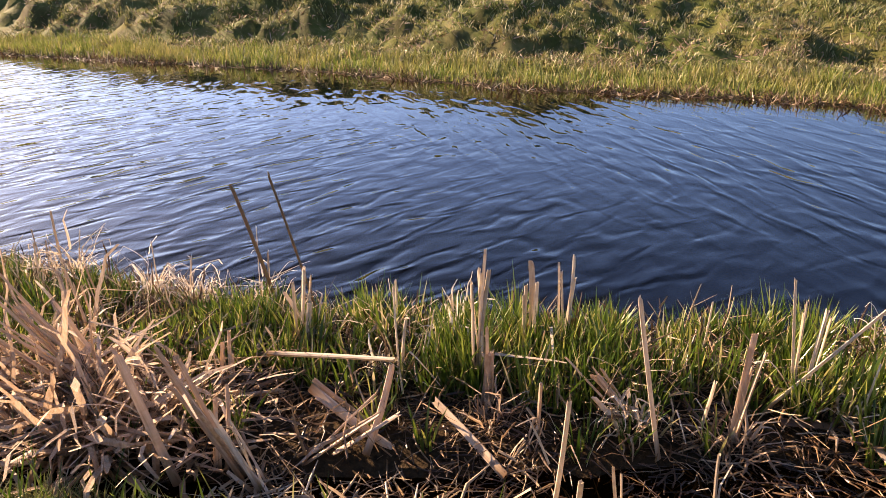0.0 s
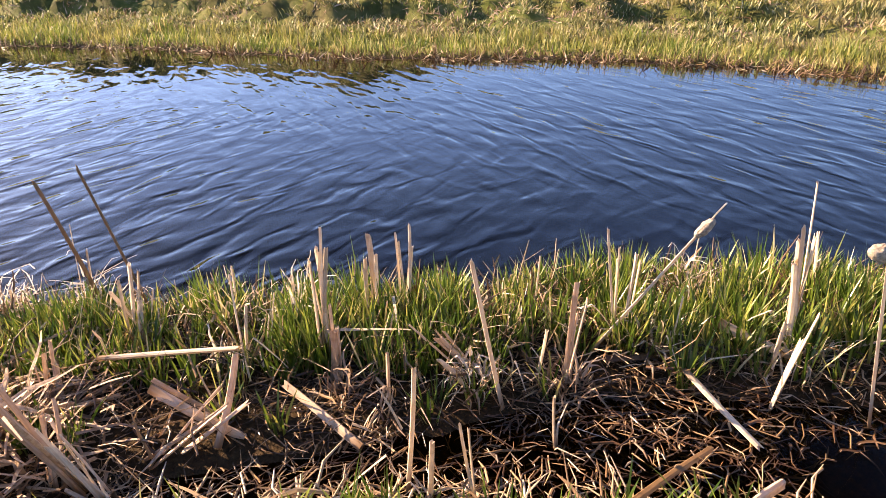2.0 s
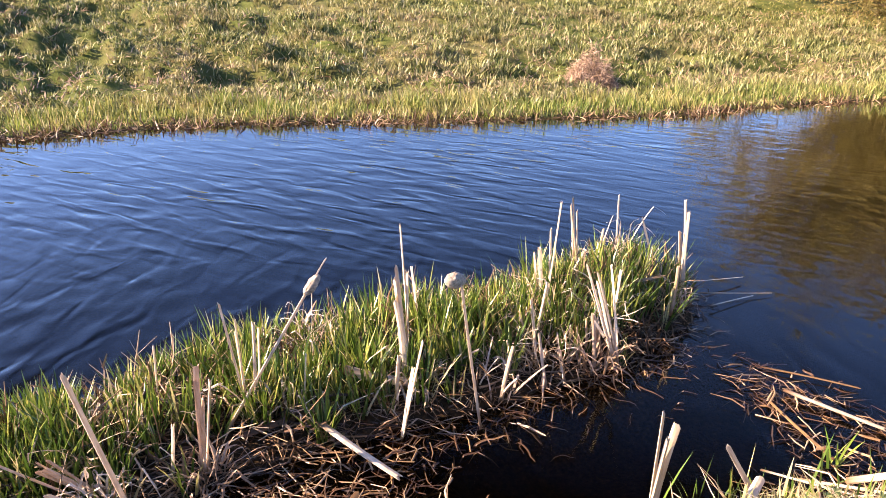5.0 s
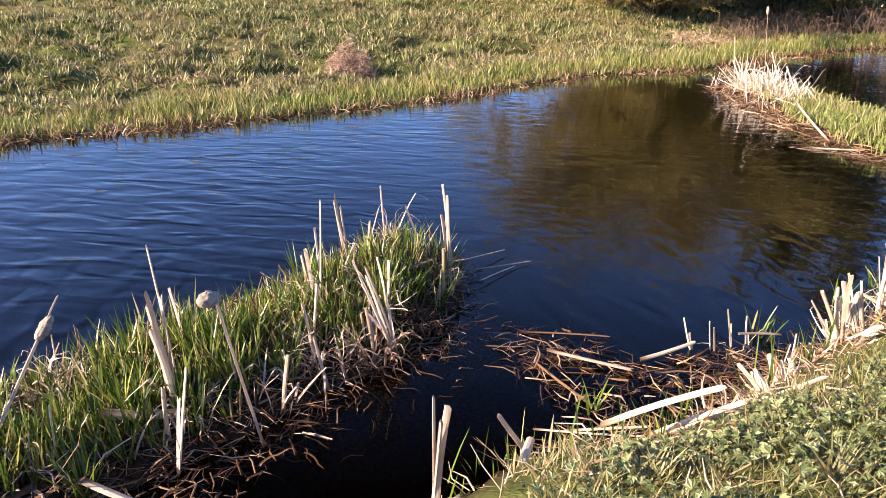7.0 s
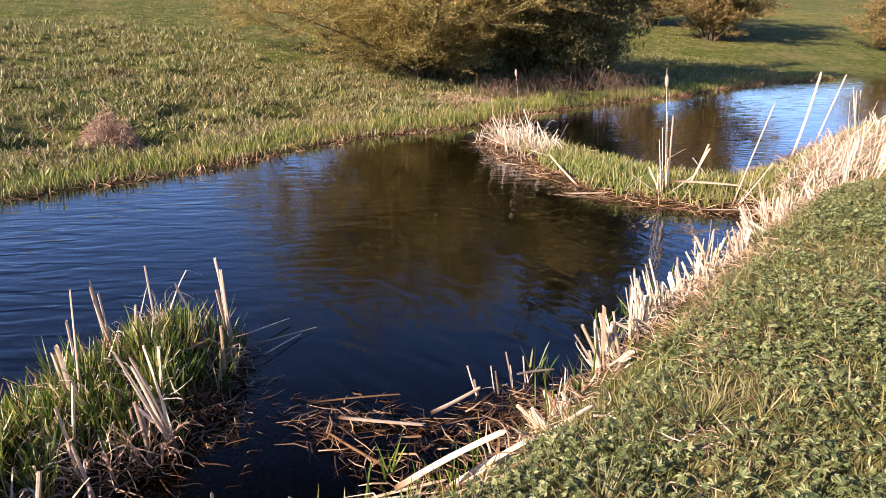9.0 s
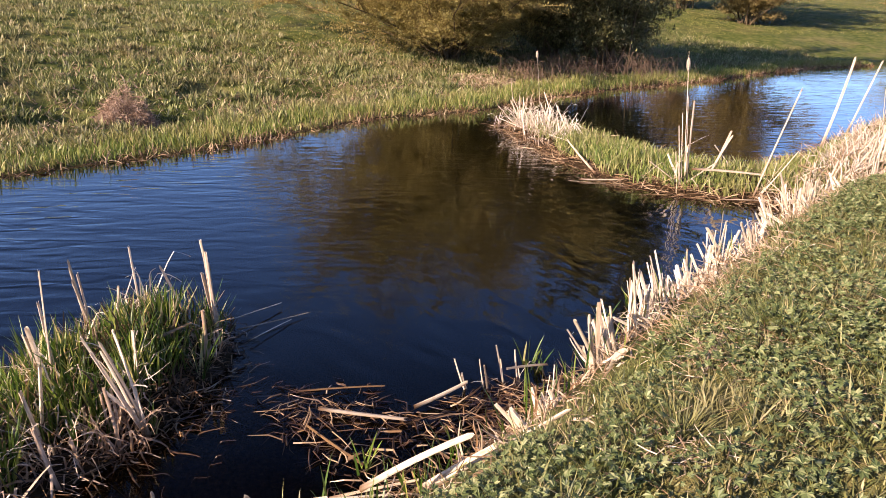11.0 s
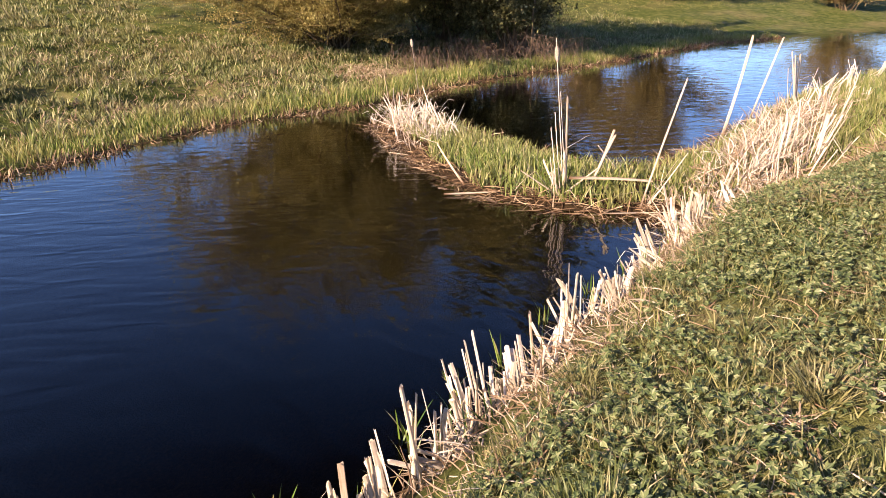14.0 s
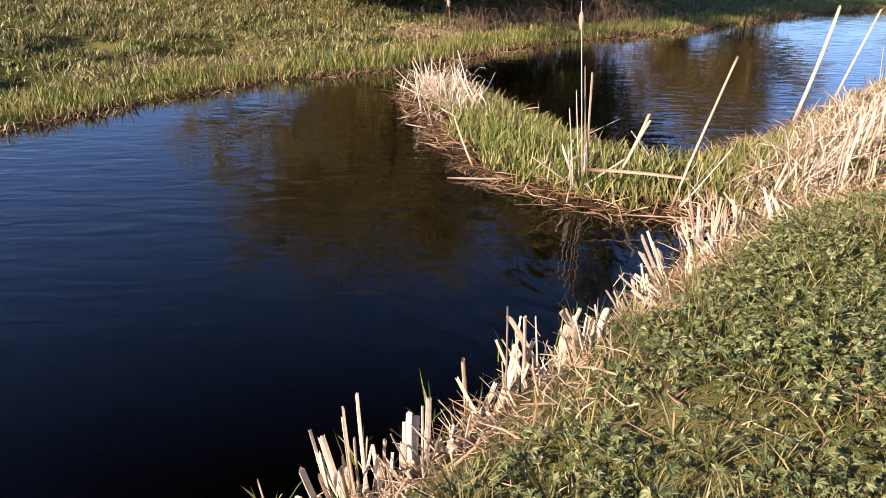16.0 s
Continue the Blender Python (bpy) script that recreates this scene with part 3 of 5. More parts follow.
def build_near_plants():
    rng = np.random.RandomState(31)
    # green shoots on the island
    c = scatter(rng, 15500, (-7.4, 5, 1.8, 6.4), lambda x, y: (depth_in(ISLAND, x, y) > 0.02) & clumped(x, y, 0.4, 32, 0.15))
    ahead = c[:, 1] < np.interp(c[:, 0], (-7, -2.6, -0.6, 0.6, 1.2, 2.1, 2.9, 3.6, 5), (3.9, 3.1, 3.0, 2.85, 2.92, 2.66, 2.38, 2.22, 2.2))
    c = c[(~ahead) | (rng.uniform(0, 1, len(c)) < 0.16)]
    p, a = tufts(rng, c, 13, 0.045)
    n = len(p)
    size = np.repeat(rng.uniform(0.7, 1.15, len(c)), 13)
    h = rng.uniform(0.16, 0.36, n) * size * (0.9 + 0.3 * np.clip(wavy(p[:, 0], p[:, 1], 0.6, 33), -1, 1)) * np.where(p[:, 0] < -0.8, 0.85, 1.0) * np.where(p[:, 0] > 3.6, 1.15, 1.0)
    tagged(blades("reed_shoots", p, h, rng.uniform(0.008, 0.017, n), rng.uniform(0.03, 0.42, n), M_SHOOT, rng, az=a, rows=3), "fresh green reed shoots crowded on the islet", "reed", kind="stuff")
    p = scatter(rng, 3000, (-3.4, -0.4, 2.0, 3.2), lambda x, y: (y > 2.42) & clumped(x, y, 0.6, 44, -0.1 - 1.1 * (x + 1.5)))
    n = len(p)
    p[:, 2] = np.maximum(p[:, 2], 0.0) + rng.uniform(0, 0.14, n)
    tagged(straws("broken_reed_litter", p, rng.uniform(0.12, 0.45, n), rng.uniform(0.006, 0.022, n), rng.uniform(0, 6.28, n), rng.normal(0.1, 0.25, n), M_TUSSOCK, rng), "heaped pinkish broken reed litter", "litter", kind="stuff")
    # extra dark straw under the shoots: deepens the shade there by its colour
    p = scatter(rng, 26000, (-7.4, 5, 1.8, 6.4), lambda x, y: depth_in(ISLAND, x, y) > 0.05)
    bare = p[:, 1] < np.interp(p[:, 0], (-7, -2.6, -0.6, 0.6, 1.2, 2.1, 2.9, 3.6, 5), (3.9, 3.1, 3.0, 2.85, 2.92, 2.66, 2.38, 2.22, 2.2))
    p = p[(~bare) | (rng.uniform(0, 1, len(p)) < 0.3)]
    n = len(p)
    p[:, 2] += rng.uniform(0, 0.10, n)
    tagged(straws("islet_shade_straw", p, rng.uniform(0.08, 0.24, n), rng.uniform(0.006, 0.014, n), rng.uniform(0, 6.28, n), rng.normal(0.35, 0.5, n), M_ROT, rng), "dark straw standing in for the shade under the islet's shoots", "litter", kind="stuff")
    # green on the spit
    p = scatter(rng, 120000, (9.2, 22, -9, 2.6), lambda x, y: (depth_in(SPIT, x, y) > 0.16 + 0.12 * wavy(x, y, 0.8, 46)) & clumped(x, y, 0.5, 34, 0.55))
    n = len(p)
    tagged(blades("spit_sedge", p, rng.uniform(0.09, 0.25, n), rng.uniform(0.010, 0.021, n), rng.uniform(0.05, 0.7, n), M_SPIT, rng, rows=3), "green sedge covering the low spit", "reed", kind="stuff")
    # sprouts along the near water's edge
    p = scatter(rng, 60000, (-3, 19, -7, 4), lambda x, y: (lambda d: (d > -0.16) & (d < 0.35) & clumped(x, y, 0.5, 35, -0.45))(depth_in(NEAR, x, y)))
    n = len(p)
    p[:, 2] = np.maximum(p[:, 2], -0.03)
    tagged(blades("edge_shoots", p, rng.uniform(0.10, 0.30, n), rng.uniform(0.006, 0.013, n), rng.uniform(0.03, 0.5, n), M_SHOOT, rng, rows=3), "scattered green shoots at the bank's foot", "reed", kind="stuff")
    # verge turf
    p = scatter(rng, 560000, (-5, 13, -8, 4), lambda x, y: (lambda d: (d > np.where(x < -0.8, 0.1, 0.48) + 0.16 * wavy(x, y, 0.6, 43)) & (d < 4.5) & ((x < 9) | (d < 3)) & clumped(x, y, 0.7, 38, 1.0 - 0.75 * (wavy(x, y, 0.7, 38) > 0.0) * (d < 2.2)))(depth_in(NEAR, x, y)))
    n = len(p)
    h = rng.uniform(0.025, 0.085, n) * (1 + 0.6 * np.clip(wavy(p[:, 0], p[:, 1], 0.45, 37), -1, 1.2))
    tagged(blades("verge_grass", p, h, rng.uniform(0.0035, 0.008, n), rng.uniform(0.2, 1.0, n), M_LAWN, rng, rows=2), "short trodden grass of the near verge", "grass", kind="stuff")
    c = scatter(rng, 20000, (-5, 12, -7, 3.5), lambda x, y: (lambda d: (d > np.where(x < -0.8, 0.03, 0.6)) & (d < 4) & clumped(x, y, 0.6, 48, -0.35))(depth_in(NEAR, x, y)))
    p, a = tufts(rng, c, 11, 0.025)
    n = len(p)
    tagged(blades("verge_tufts", p, rng.uniform(0.06, 0.15, n), rng.uniform(0.004, 0.009, n), rng.uniform(0.2, 0.8, n), M_LAWN, rng, az=a, rows=3), "small tufts standing up from the verge grass", "grass", kind="stuff")
    p = scatter(rng, 120000, (8, 30, -20, -2), lambda x, y: (lambda d: (d > 0.3) & (d < 6))(depth_in(NEAR, x, y)))
    n = len(p)
    tagged(blades("verge_grass_beyond", p, rng.uniform(0.05, 0.14, n), rng.uniform(0.01, 0.02, n), rng.uniform(0.2, 1.0, n), M_LAWN, rng, rows=2), "short grass further along the near verge", "grass", kind="stuff")
    # broad-leaved weeds in patches
    c = scatter(rng, 23000, (-1.5, 10, -6, 3), lambda x, y: (lambda d: (d > 0.62 + 0.15 * wavy(x, y, 0.5, 52)) & (d < 3.2) & clumped(x, y, 0.7, 38, 0.55 - 0.75 * np.clip(d - 1.5, 0, 1.5)))(depth_in(NEAR, x, y)))
    k = 7
    p = np.repeat(c, k, 0)
    p[:, :2] += rng.normal(0, 0.035, (len(p), 2))
    p[:, 2] = ground_z(p[:, 0], p[:, 1]) + rng.uniform(0.03, 0.115, len(p))
    tagged(lobed_leaves("weed_leaves", p, rng.uniform(0.016, 0.042, len(p)), rng, M_WEED), "low broad-leaved weeds in the verge", "weed", kind="stuff")
    # straw fallen on the bank's slope
    p = scatter(rng, 170000, (-2.6, 19, -8, 4), lambda x, y: (lambda d: (d > -0.03) & (d < np.where(x < -0.9, 0.05, 0.8)) & clumped(x, y, 0.6, 39, 0.45 - 1.1 * np.clip(d - 0.35, 0, 1) - 0.8 * (x < 4.6)))(depth_in(NEAR, x, y)))
    n = len(p)
    p[:, 2] = np.maximum(p[:, 2], 0) + rng.uniform(0, 0.05, n)
    tagged(straws("bank_straw", p, rng.uniform(0.05, 0.22, n), rng.uniform(0.003, 0.010, n), rng.uniform(0, 6.28, n), np.abs(rng.normal(0.15, 0.35, n)), M_LITTER, rng), "pale dead reed litter on the bank's slope", "litter", kind="stuff")
    p = scatter(rng, 15000, (-1, 10, -6, 3), lambda x, y: (lambda d: (d > 0.5) & (d < 4.0) & clumped(x, y, 0.7, 40, -0.45 + 0.15 * np.clip(d - 1, 0, 2)))(depth_in(NEAR, x, y)))
    n = len(p)
    p[:, 2] += 0.02
    tagged(straws("verge_straw", p, rng.uniform(0.04, 0.16, n), rng.uniform(0.003, 0.008, n), rng.uniform(0, 6.28, n), np.abs(rng.normal(0.1, 0.2, n)), M_LITTER, rng), "dry straw lying in the verge grass", "litter", kind="stuff")
    c = scatter(rng, 60, (2.5, 9, -4.5, 0.5), lambda x, y: (lambda d: (d > 0.9) & (d < 3.6))(depth_in(NEAR, x, y)))
    p = np.repeat(c, 90, 0)
    p[:, :2] += rng.normal(0, 1, (len(p), 2)) * np.repeat(rng.uniform(0.03, 0.10, len(c)), 90)[:, None]
    p[:, 2] = ground_z(p[:, 0], p[:, 1]) + rng.uniform(0.02, 0.06, len(p))
    n = len(p)
    tagged(straws("dead_grass_patches", p, rng.uniform(0.03, 0.12, n), rng.uniform(0.002, 0.006, n), rng.uniform(0, 6.28, n), rng.normal(0.1, 0.3, n), M_LITTER, rng), "tan patches of dead grass matted in the verge", "litter", kind="stuff")
    p = scatter(rng, 2600, (-1.2, 2.0, 1.5, 2.3), lambda x, y: (np.abs(y - np.interp(x, (-1.2, 0.2, 0.6, 1.0, 2.0), (2.2, 2.02, 1.9, 1.8, 1.6))) < 0.13) & clumped(x, y, 0.5, 53, 0.3))
    n = len(p)
    p[:, 2] = np.maximum(p[:, 2], 0) + rng.uniform(0, 0.05, n)
    tagged(straws("strand_litter", p, rng.uniform(0.05, 0.26, n), rng.uniform(0.005, 0.016, n), rng.uniform(0, 6.28, n), rng.normal(0.05, 0.2, n), M_LITTER, rng), "tan reed litter washed up along the near bank", "litter", kind="stuff")
    # dead matter between the islet's shoots, its shade put into the darker straw colour
    p = scatter(rng, 34000, (-7.4, 5, 1.8, 6.4), lambda x, y: (depth_in(ISLAND, x, y) > -0.05) & clumped(x, y, 0.5, 41, 0.05 - 0.12 * x))
    ahead = p[:, 1] < np.interp(p[:, 0], (-7, -2.6, -0.6, 0.6, 1.2, 2.1, 2.9, 3.6, 5), (3.9, 3.1, 3.0, 2.85, 2.92, 2.66, 2.38, 2.22, 2.2))
    p = p[(~ahead) | (p[:, 0] < -1.3) | (rng.uniform(0, 1, len(p)) < 0.2)]
    n = len(p)
    p[:, 2] += rng.uniform(0, 0.14, n)
    tagged(straws("islet_straw", p, rng.uniform(0.08, 0.30, n), rng.uniform(0.004, 0.012, n), rng.uniform(0, 6.28, n), rng.normal(0.45, 0.55, n), M_DARK_STRAW, rng), "dry reed litter among the islet's shoots", "litter", kind="stuff")
    p = scatter(rng, 26000, (9.2, 16, -5, 2.6), lambda x, y: (lambda d: (d > -0.22 + 0.1 * wavy(x, y, 0.7, 47)) & (d < 0.24) & clumped(x, y, 0.6, 45, 0.0))(depth_in(SPIT, x, y)))
    n = len(p)
    p[:, 2] = np.maximum(p[:, 2], -0.01) + rng.uniform(0, 0.05, n)
    tagged(straws("spit_straw", p, rng.uniform(0.08, 0.35, n), rng.uniform(0.006, 0.014, n), rng.uniform(0, 6.28, n), rng.normal(0.08, 0.22, n), M_DARK_STRAW, rng), "brown dead reeds edging the spit", "litter", kind="stuff")
    p = scatter(rng, 6500, (9.3, 16, -6.5, -1.5), lambda x, y: np.abs(y + 3.0 + 0.42 * (x - 10.3)) < 0.55 + 0.2 * wavy(x, y, 0.8, 50))
    n = len(p)
    p[:, 2] = np.maximum(p[:, 2], 0) + rng.uniform(0, 0.22, n)
    tagged(straws("stand_straw", p, rng.uniform(0.12, 0.45, n), rng.uniform(0.006, 0.016, n), rng.uniform(0, 6.28, n), rng.normal(0.3, 0.5, n), M_LITTER, rng), "fallen dead reeds matted under the bleached stand", "litter", kind="stuff")
    # rotting mat in the backwater and round the islet's end
    islet_mat = [(-1.4, 2.4), (0.4, 1.5), (1.65, 1.4), (1.75, 1.85), (2.1, 1.9), (2.45, 1.98), (2.97, 2.0), (3.48, 1.87), (3.9, 1.7), (4.3, 1.82), (4.65, 2.0), (4.95, 2.25), (3.6, 2.3), (1.2, 3.0), (-1.2, 3.0)]
    raft = [(4.22, 1.62), (4.36, 1.5), (4.3, 1.05), (4.28, 0.74), (4.25, 0.57), (4.48, 0.5), (4.66, 0.38), (4.75, 0.12), (5.0, -0.1), (5.15, -0.38), (4.4, -0.1), (3.8, 0.18), (3.3, 0.46), (2.9, 0.93), (3.15, 0.95), (3.45, 0.87), (3.58, 1.07), (3.62, 1.31), (3.95, 1.5)]
    p = scatter(rng, 21000, (-1.6, 5.2, 1.3, 3.1), lambda x, y: (depth_in(islet_mat, x, y) > 0) & clumped(x, y, 0.55, 42, np.where(x < 1.4, -0.25, 0.45)))
    p[:, 2] = np.maximum(p[:, 2], -0.02) + rng.uniform(-0.01, 0.03, len(p))
    q = scatter(rng, 9000, (2.8, 5.2, -0.4, 1.7), lambda x, y: (depth_in(raft, x, y) > 0.07) & clumped(x, y, 0.35, 49, 0.15))
    q[:, 2] = np.maximum(q[:, 2], -0.02) + rng.uniform(-0.01, 0.03, len(q))
    k = rng.randint(0, len(q), 60)
    r = q[k] + np.array([0, 0, 0.02])
    tagged(straws("raft_straw", r, rng.uniform(0.06, 0.26, len(r)), rng.uniform(0.005, 0.013, len(r)), rng.uniform(0, 6.28, len(r)), np.abs(rng.normal(0.0, 0.14, len(r))), M_DARK_STRAW, rng), "broken pinkish reed pieces tangled on the raft", "litter", kind="stuff")
    p = np.concatenate([p, q])
    n = len(p)
    tagged(straws("rotting_mat", p, rng.uniform(0.04, 0.22, n), rng.uniform(0.004, 0.010, n), rng.uniform(0, 6.28, n), rng.normal(0.0, 0.06, n), M_ROT, rng), "rotting brown reed mat half sunk in the water", "litter", kind="stuff")


# ---- cut reeds, one by one ----
def stem_mesh(name, seed, mat, flat=0.55, sides=7, rows=6, split=True):
    """A metre of cut reed stem, oval in section, bowed, with a ragged top."""
    r = np.random.RandomState(seed)
    bow = r.normal(0, 0.0035, 2)
    v, f = [], []
    for k in range(rows + 1):
        s = k / rows
        rad = 0.0125 * (1.10 - 0.18 * s)
        for j in range(sides):
            a = 2 * math.pi * j / sides
            ridge = 1 + 0.18 * math.cos(3 * a + seed)
            top = r.uniform(-0.035, 0.012) if k == rows and split else 0
            v.append((bow[0] * math.sin(s * 3.1) + rad * ridge * math.cos(a), bow[1] * math.sin(s * 3.1) + flat * rad * ridge * math.sin(a), s + top))
    for k in range(rows):
        for j in range(sides):
            a, b = k * sides + j, k * sides + (j + 1) % sides
            f.append((a, b, b + sides, a + sides))
    c = len(v)
    v.append((bow[0] * 0.04, bow[1] * 0.04, 0.965))
    for j in range(sides):
        f.append((rows * sides + j, rows * sides + (j + 1) % sides, c))
    me = bpy.data.meshes.new(name)
    me.from_pydata(v, [], f)
    me.materials.append(mat)
    return me


def dead_leaf_mesh(name, seed, mat, fold=0.6):
    """A metre of dry strap leaf, folded over part of the way up, of real thickness."""
    r = np.random.RandomState(seed)
    rows = 9
    pts, z, x, ang = [], 0.0, 0.0, r.uniform(0.0, 0.25)
    for k in range(rows + 1):
        pts.append((x, z))
        if k == int(rows * fold):
            ang += r.uniform(0.9, 2.1)
        ang += r.uniform(-0.05, 0.16)
        x += math.sin(ang) / rows
        z += math.cos(ang) / rows
    v, f = [], []
    for k, (a, b) in enumerate(pts):
        h = 0.010 * (1 - 0.75 * k / rows)
        tw = r.uniform(-0.3, 0.3)
        for s, lift in ((-1, 0), (0, 0.004), (1, 0), (0, 0.001)):
            v.append((a + lift, s * h, b + s * h * tw))
    for k in range(rows):
        for j in range(4):
            i, q = 4 * k + j, 4 * k + (j + 1) % 4
            f.append((i, q, q + 4, i + 4))
    f += [(3, 2, 1, 0), (4 * rows, 4 * rows + 1, 4 * rows + 2, 4 * rows + 3)]
    me = bpy.data.meshes.new(name)
    me.from_pydata(v, [], f)
    me.materials.append(mat)
    return me


STEMS = {m: [stem_mesh("stem", 100 + k, m, (0.40, 0.52, 0.66, 0.45, 0.58)[k]) for k in range(5)] for m in (M_STRAW, M_PINK, M_PALE, M_BROWN)}
LEAVES = {m: [dead_leaf_mesh("dead_leaf", 200 + k, m, (0.35, 0.5, 0.65, 0.8)[k]) for k in range(4)] for m in (M_STRAW, M_PINK, M_PALE, M_BROWN)}
REED = random.Random(7)


def toward(d):
    """A turn that carries up onto the direction d."""
    return Vector((0, 0, 1)).rotation_difference(Vector(d).normalized()).to_matrix().to_4x4()


def stub(x, y, z, d, stems=3, leaves=1, thick=1.3, spread=0.05, mat=None, label="clump of pale cut reed stems"):
    """A clump of cut reed stems: d carries its foot to its top."""
    mat = mat or M_STRAW
    floor = float(ground_z(np.array([x]), np.array([y]))[0])
    top = Vector(d)
    if z is not None and floor > z:
        top.z = max(0.16, top.z - (floor - z))
    z = floor if z is None else max(z, floor)
    d = top
    size = top.length
    root = new("cut_reed_clump")
    root.matrix_world = Matrix.Translation((x, y, z - 0.04)) @ toward(d) @ pose(0, 0, 0, 0, 0, REED.uniform(0, 360))
    if stems > 1 and thick >= 1.5:
        stems = round(stems * 1.3)
    for k in range(stems):
        ob = new("stem", REED.choice(STEMS[mat]))
        ob.parent = root
        tall = size + 0.04 if k == 0 else size * (REED.uniform(0.72, 1.0) if thick >= 1.3 else REED.uniform(0.4, 1.0))
        a, r = REED.uniform(0, 6.28), spread * math.sqrt(REED.uniform(0.05, 1)) * 0.5
        m = pose(r * math.cos(a), r * math.sin(a), 0, REED.gauss(0, 3.2), REED.gauss(0, 3.2), REED.uniform(0, 360))
        wide = thick * (REED.choice((0.35, 0.45, 0.55, 0.65, 0.8)) if stems > 1 else 0.85)
        ob.matrix_local = m @ Matrix.Diagonal((wide, wide, tall, 1))
    for k in range(leaves):
        ob = new("dead_leaf", REED.choice(LEAVES[mat]))
        ob.parent = root
        a = REED.uniform(0, 6.28)
        s = size * REED.uniform(0.6, 1.25)
        ob.matrix_local = pose(spread * 0.5 * math.cos(a), spread * 0.5 * math.sin(a), 0, REED.gauss(0, 12), REED.gauss(0, 12), REED.uniform(0, 360)) @ Matrix.Diagonal((s, min(1.5, 0.8 * thick, 2.2 * s), s, 1))
    return tagged(root, label, "cut reed", "cut reeds")


def lying(x, y, z, d, thick=1.3, mat=None, label="fallen pale reed stem", kind=0):
    """One reed stem or strap leaf that lies or leans."""
    mat = mat or M_STRAW
    data = STEMS[mat][kind % 5]
    ob = new("fallen_reed", data)
    s = Vector(d).length
    ob.matrix_world = Matrix.Translation((x, y, z)) @ toward(d) @ pose(0, 0, 0, 0, 0, 40 * kind) @ Matrix.Diagonal((thick, thick, s, 1))
    return tagged(ob, label, "reed stem", "fallen reeds")


def seed_head_mesh(seed, rad, tall):
    r = np.random.RandomState(seed)
    bm = bmesh.new()
    bmesh.ops.create_icosphere(bm, subdivisions=4, radius=1.0)
    for vert in bm.verts:
        c = vert.co
        q = 1 + 0.20 * noise.noise(c * 2.3 + Vector((seed, 0, 0))) + 0.16 * noise.noise(c * 9 + Vector((0, seed, 0)))
        vert.co = Vector((c.x * rad * q, c.y * rad * q, c.z * tall * 0.5 * (0.9 + 0.1 * q)))
    me = bpy.data.meshes.new("seed_head")
    bm.to_mesh(me)
    bm.free()
    me.polygons.foreach_set("use_smooth", [True] * len(me.polygons))
    me.materials.append(M_FLUFF)
    return me


def bulrush(x, y, z, d, rad, tall, seed, tilt=(0, 0), spike=0.0, label="bulrush with a fluffy pale seed head"):
    """A standing bulrush: stem, fluffy seed head, and the spike above it."""
    root = new("bulrush")
    root.matrix_world = Matrix.Translation((x, y, z)) @ toward(d)
    s = Vector(d).length
    st = new("stem", STEMS[M_STRAW][seed % 5])
    st.parent = root
    st.matrix_local = Matrix.Diagonal((0.7, 0.7, s, 1))
    hd = new("seed_head", seed_head_mesh(seed, rad, tall))
    hd.parent = root
    hd.matrix_local = pose(0, 0, s, tilt[0], tilt[1], 0) @ Matrix.Translation((0, 0, tall * 0.3))
    if spike:
        sp = new("spike", STEMS[M_STRAW][(seed + 1) % 5])
        sp.parent = root
        sp.matrix_local = pose(0, 0, s + tall * 0.6, 0, 0, 0) @ Matrix.Diagonal((0.35, 0.35, spike, 1))
    return tagged(root, label, "bulrush", "bulrushes")


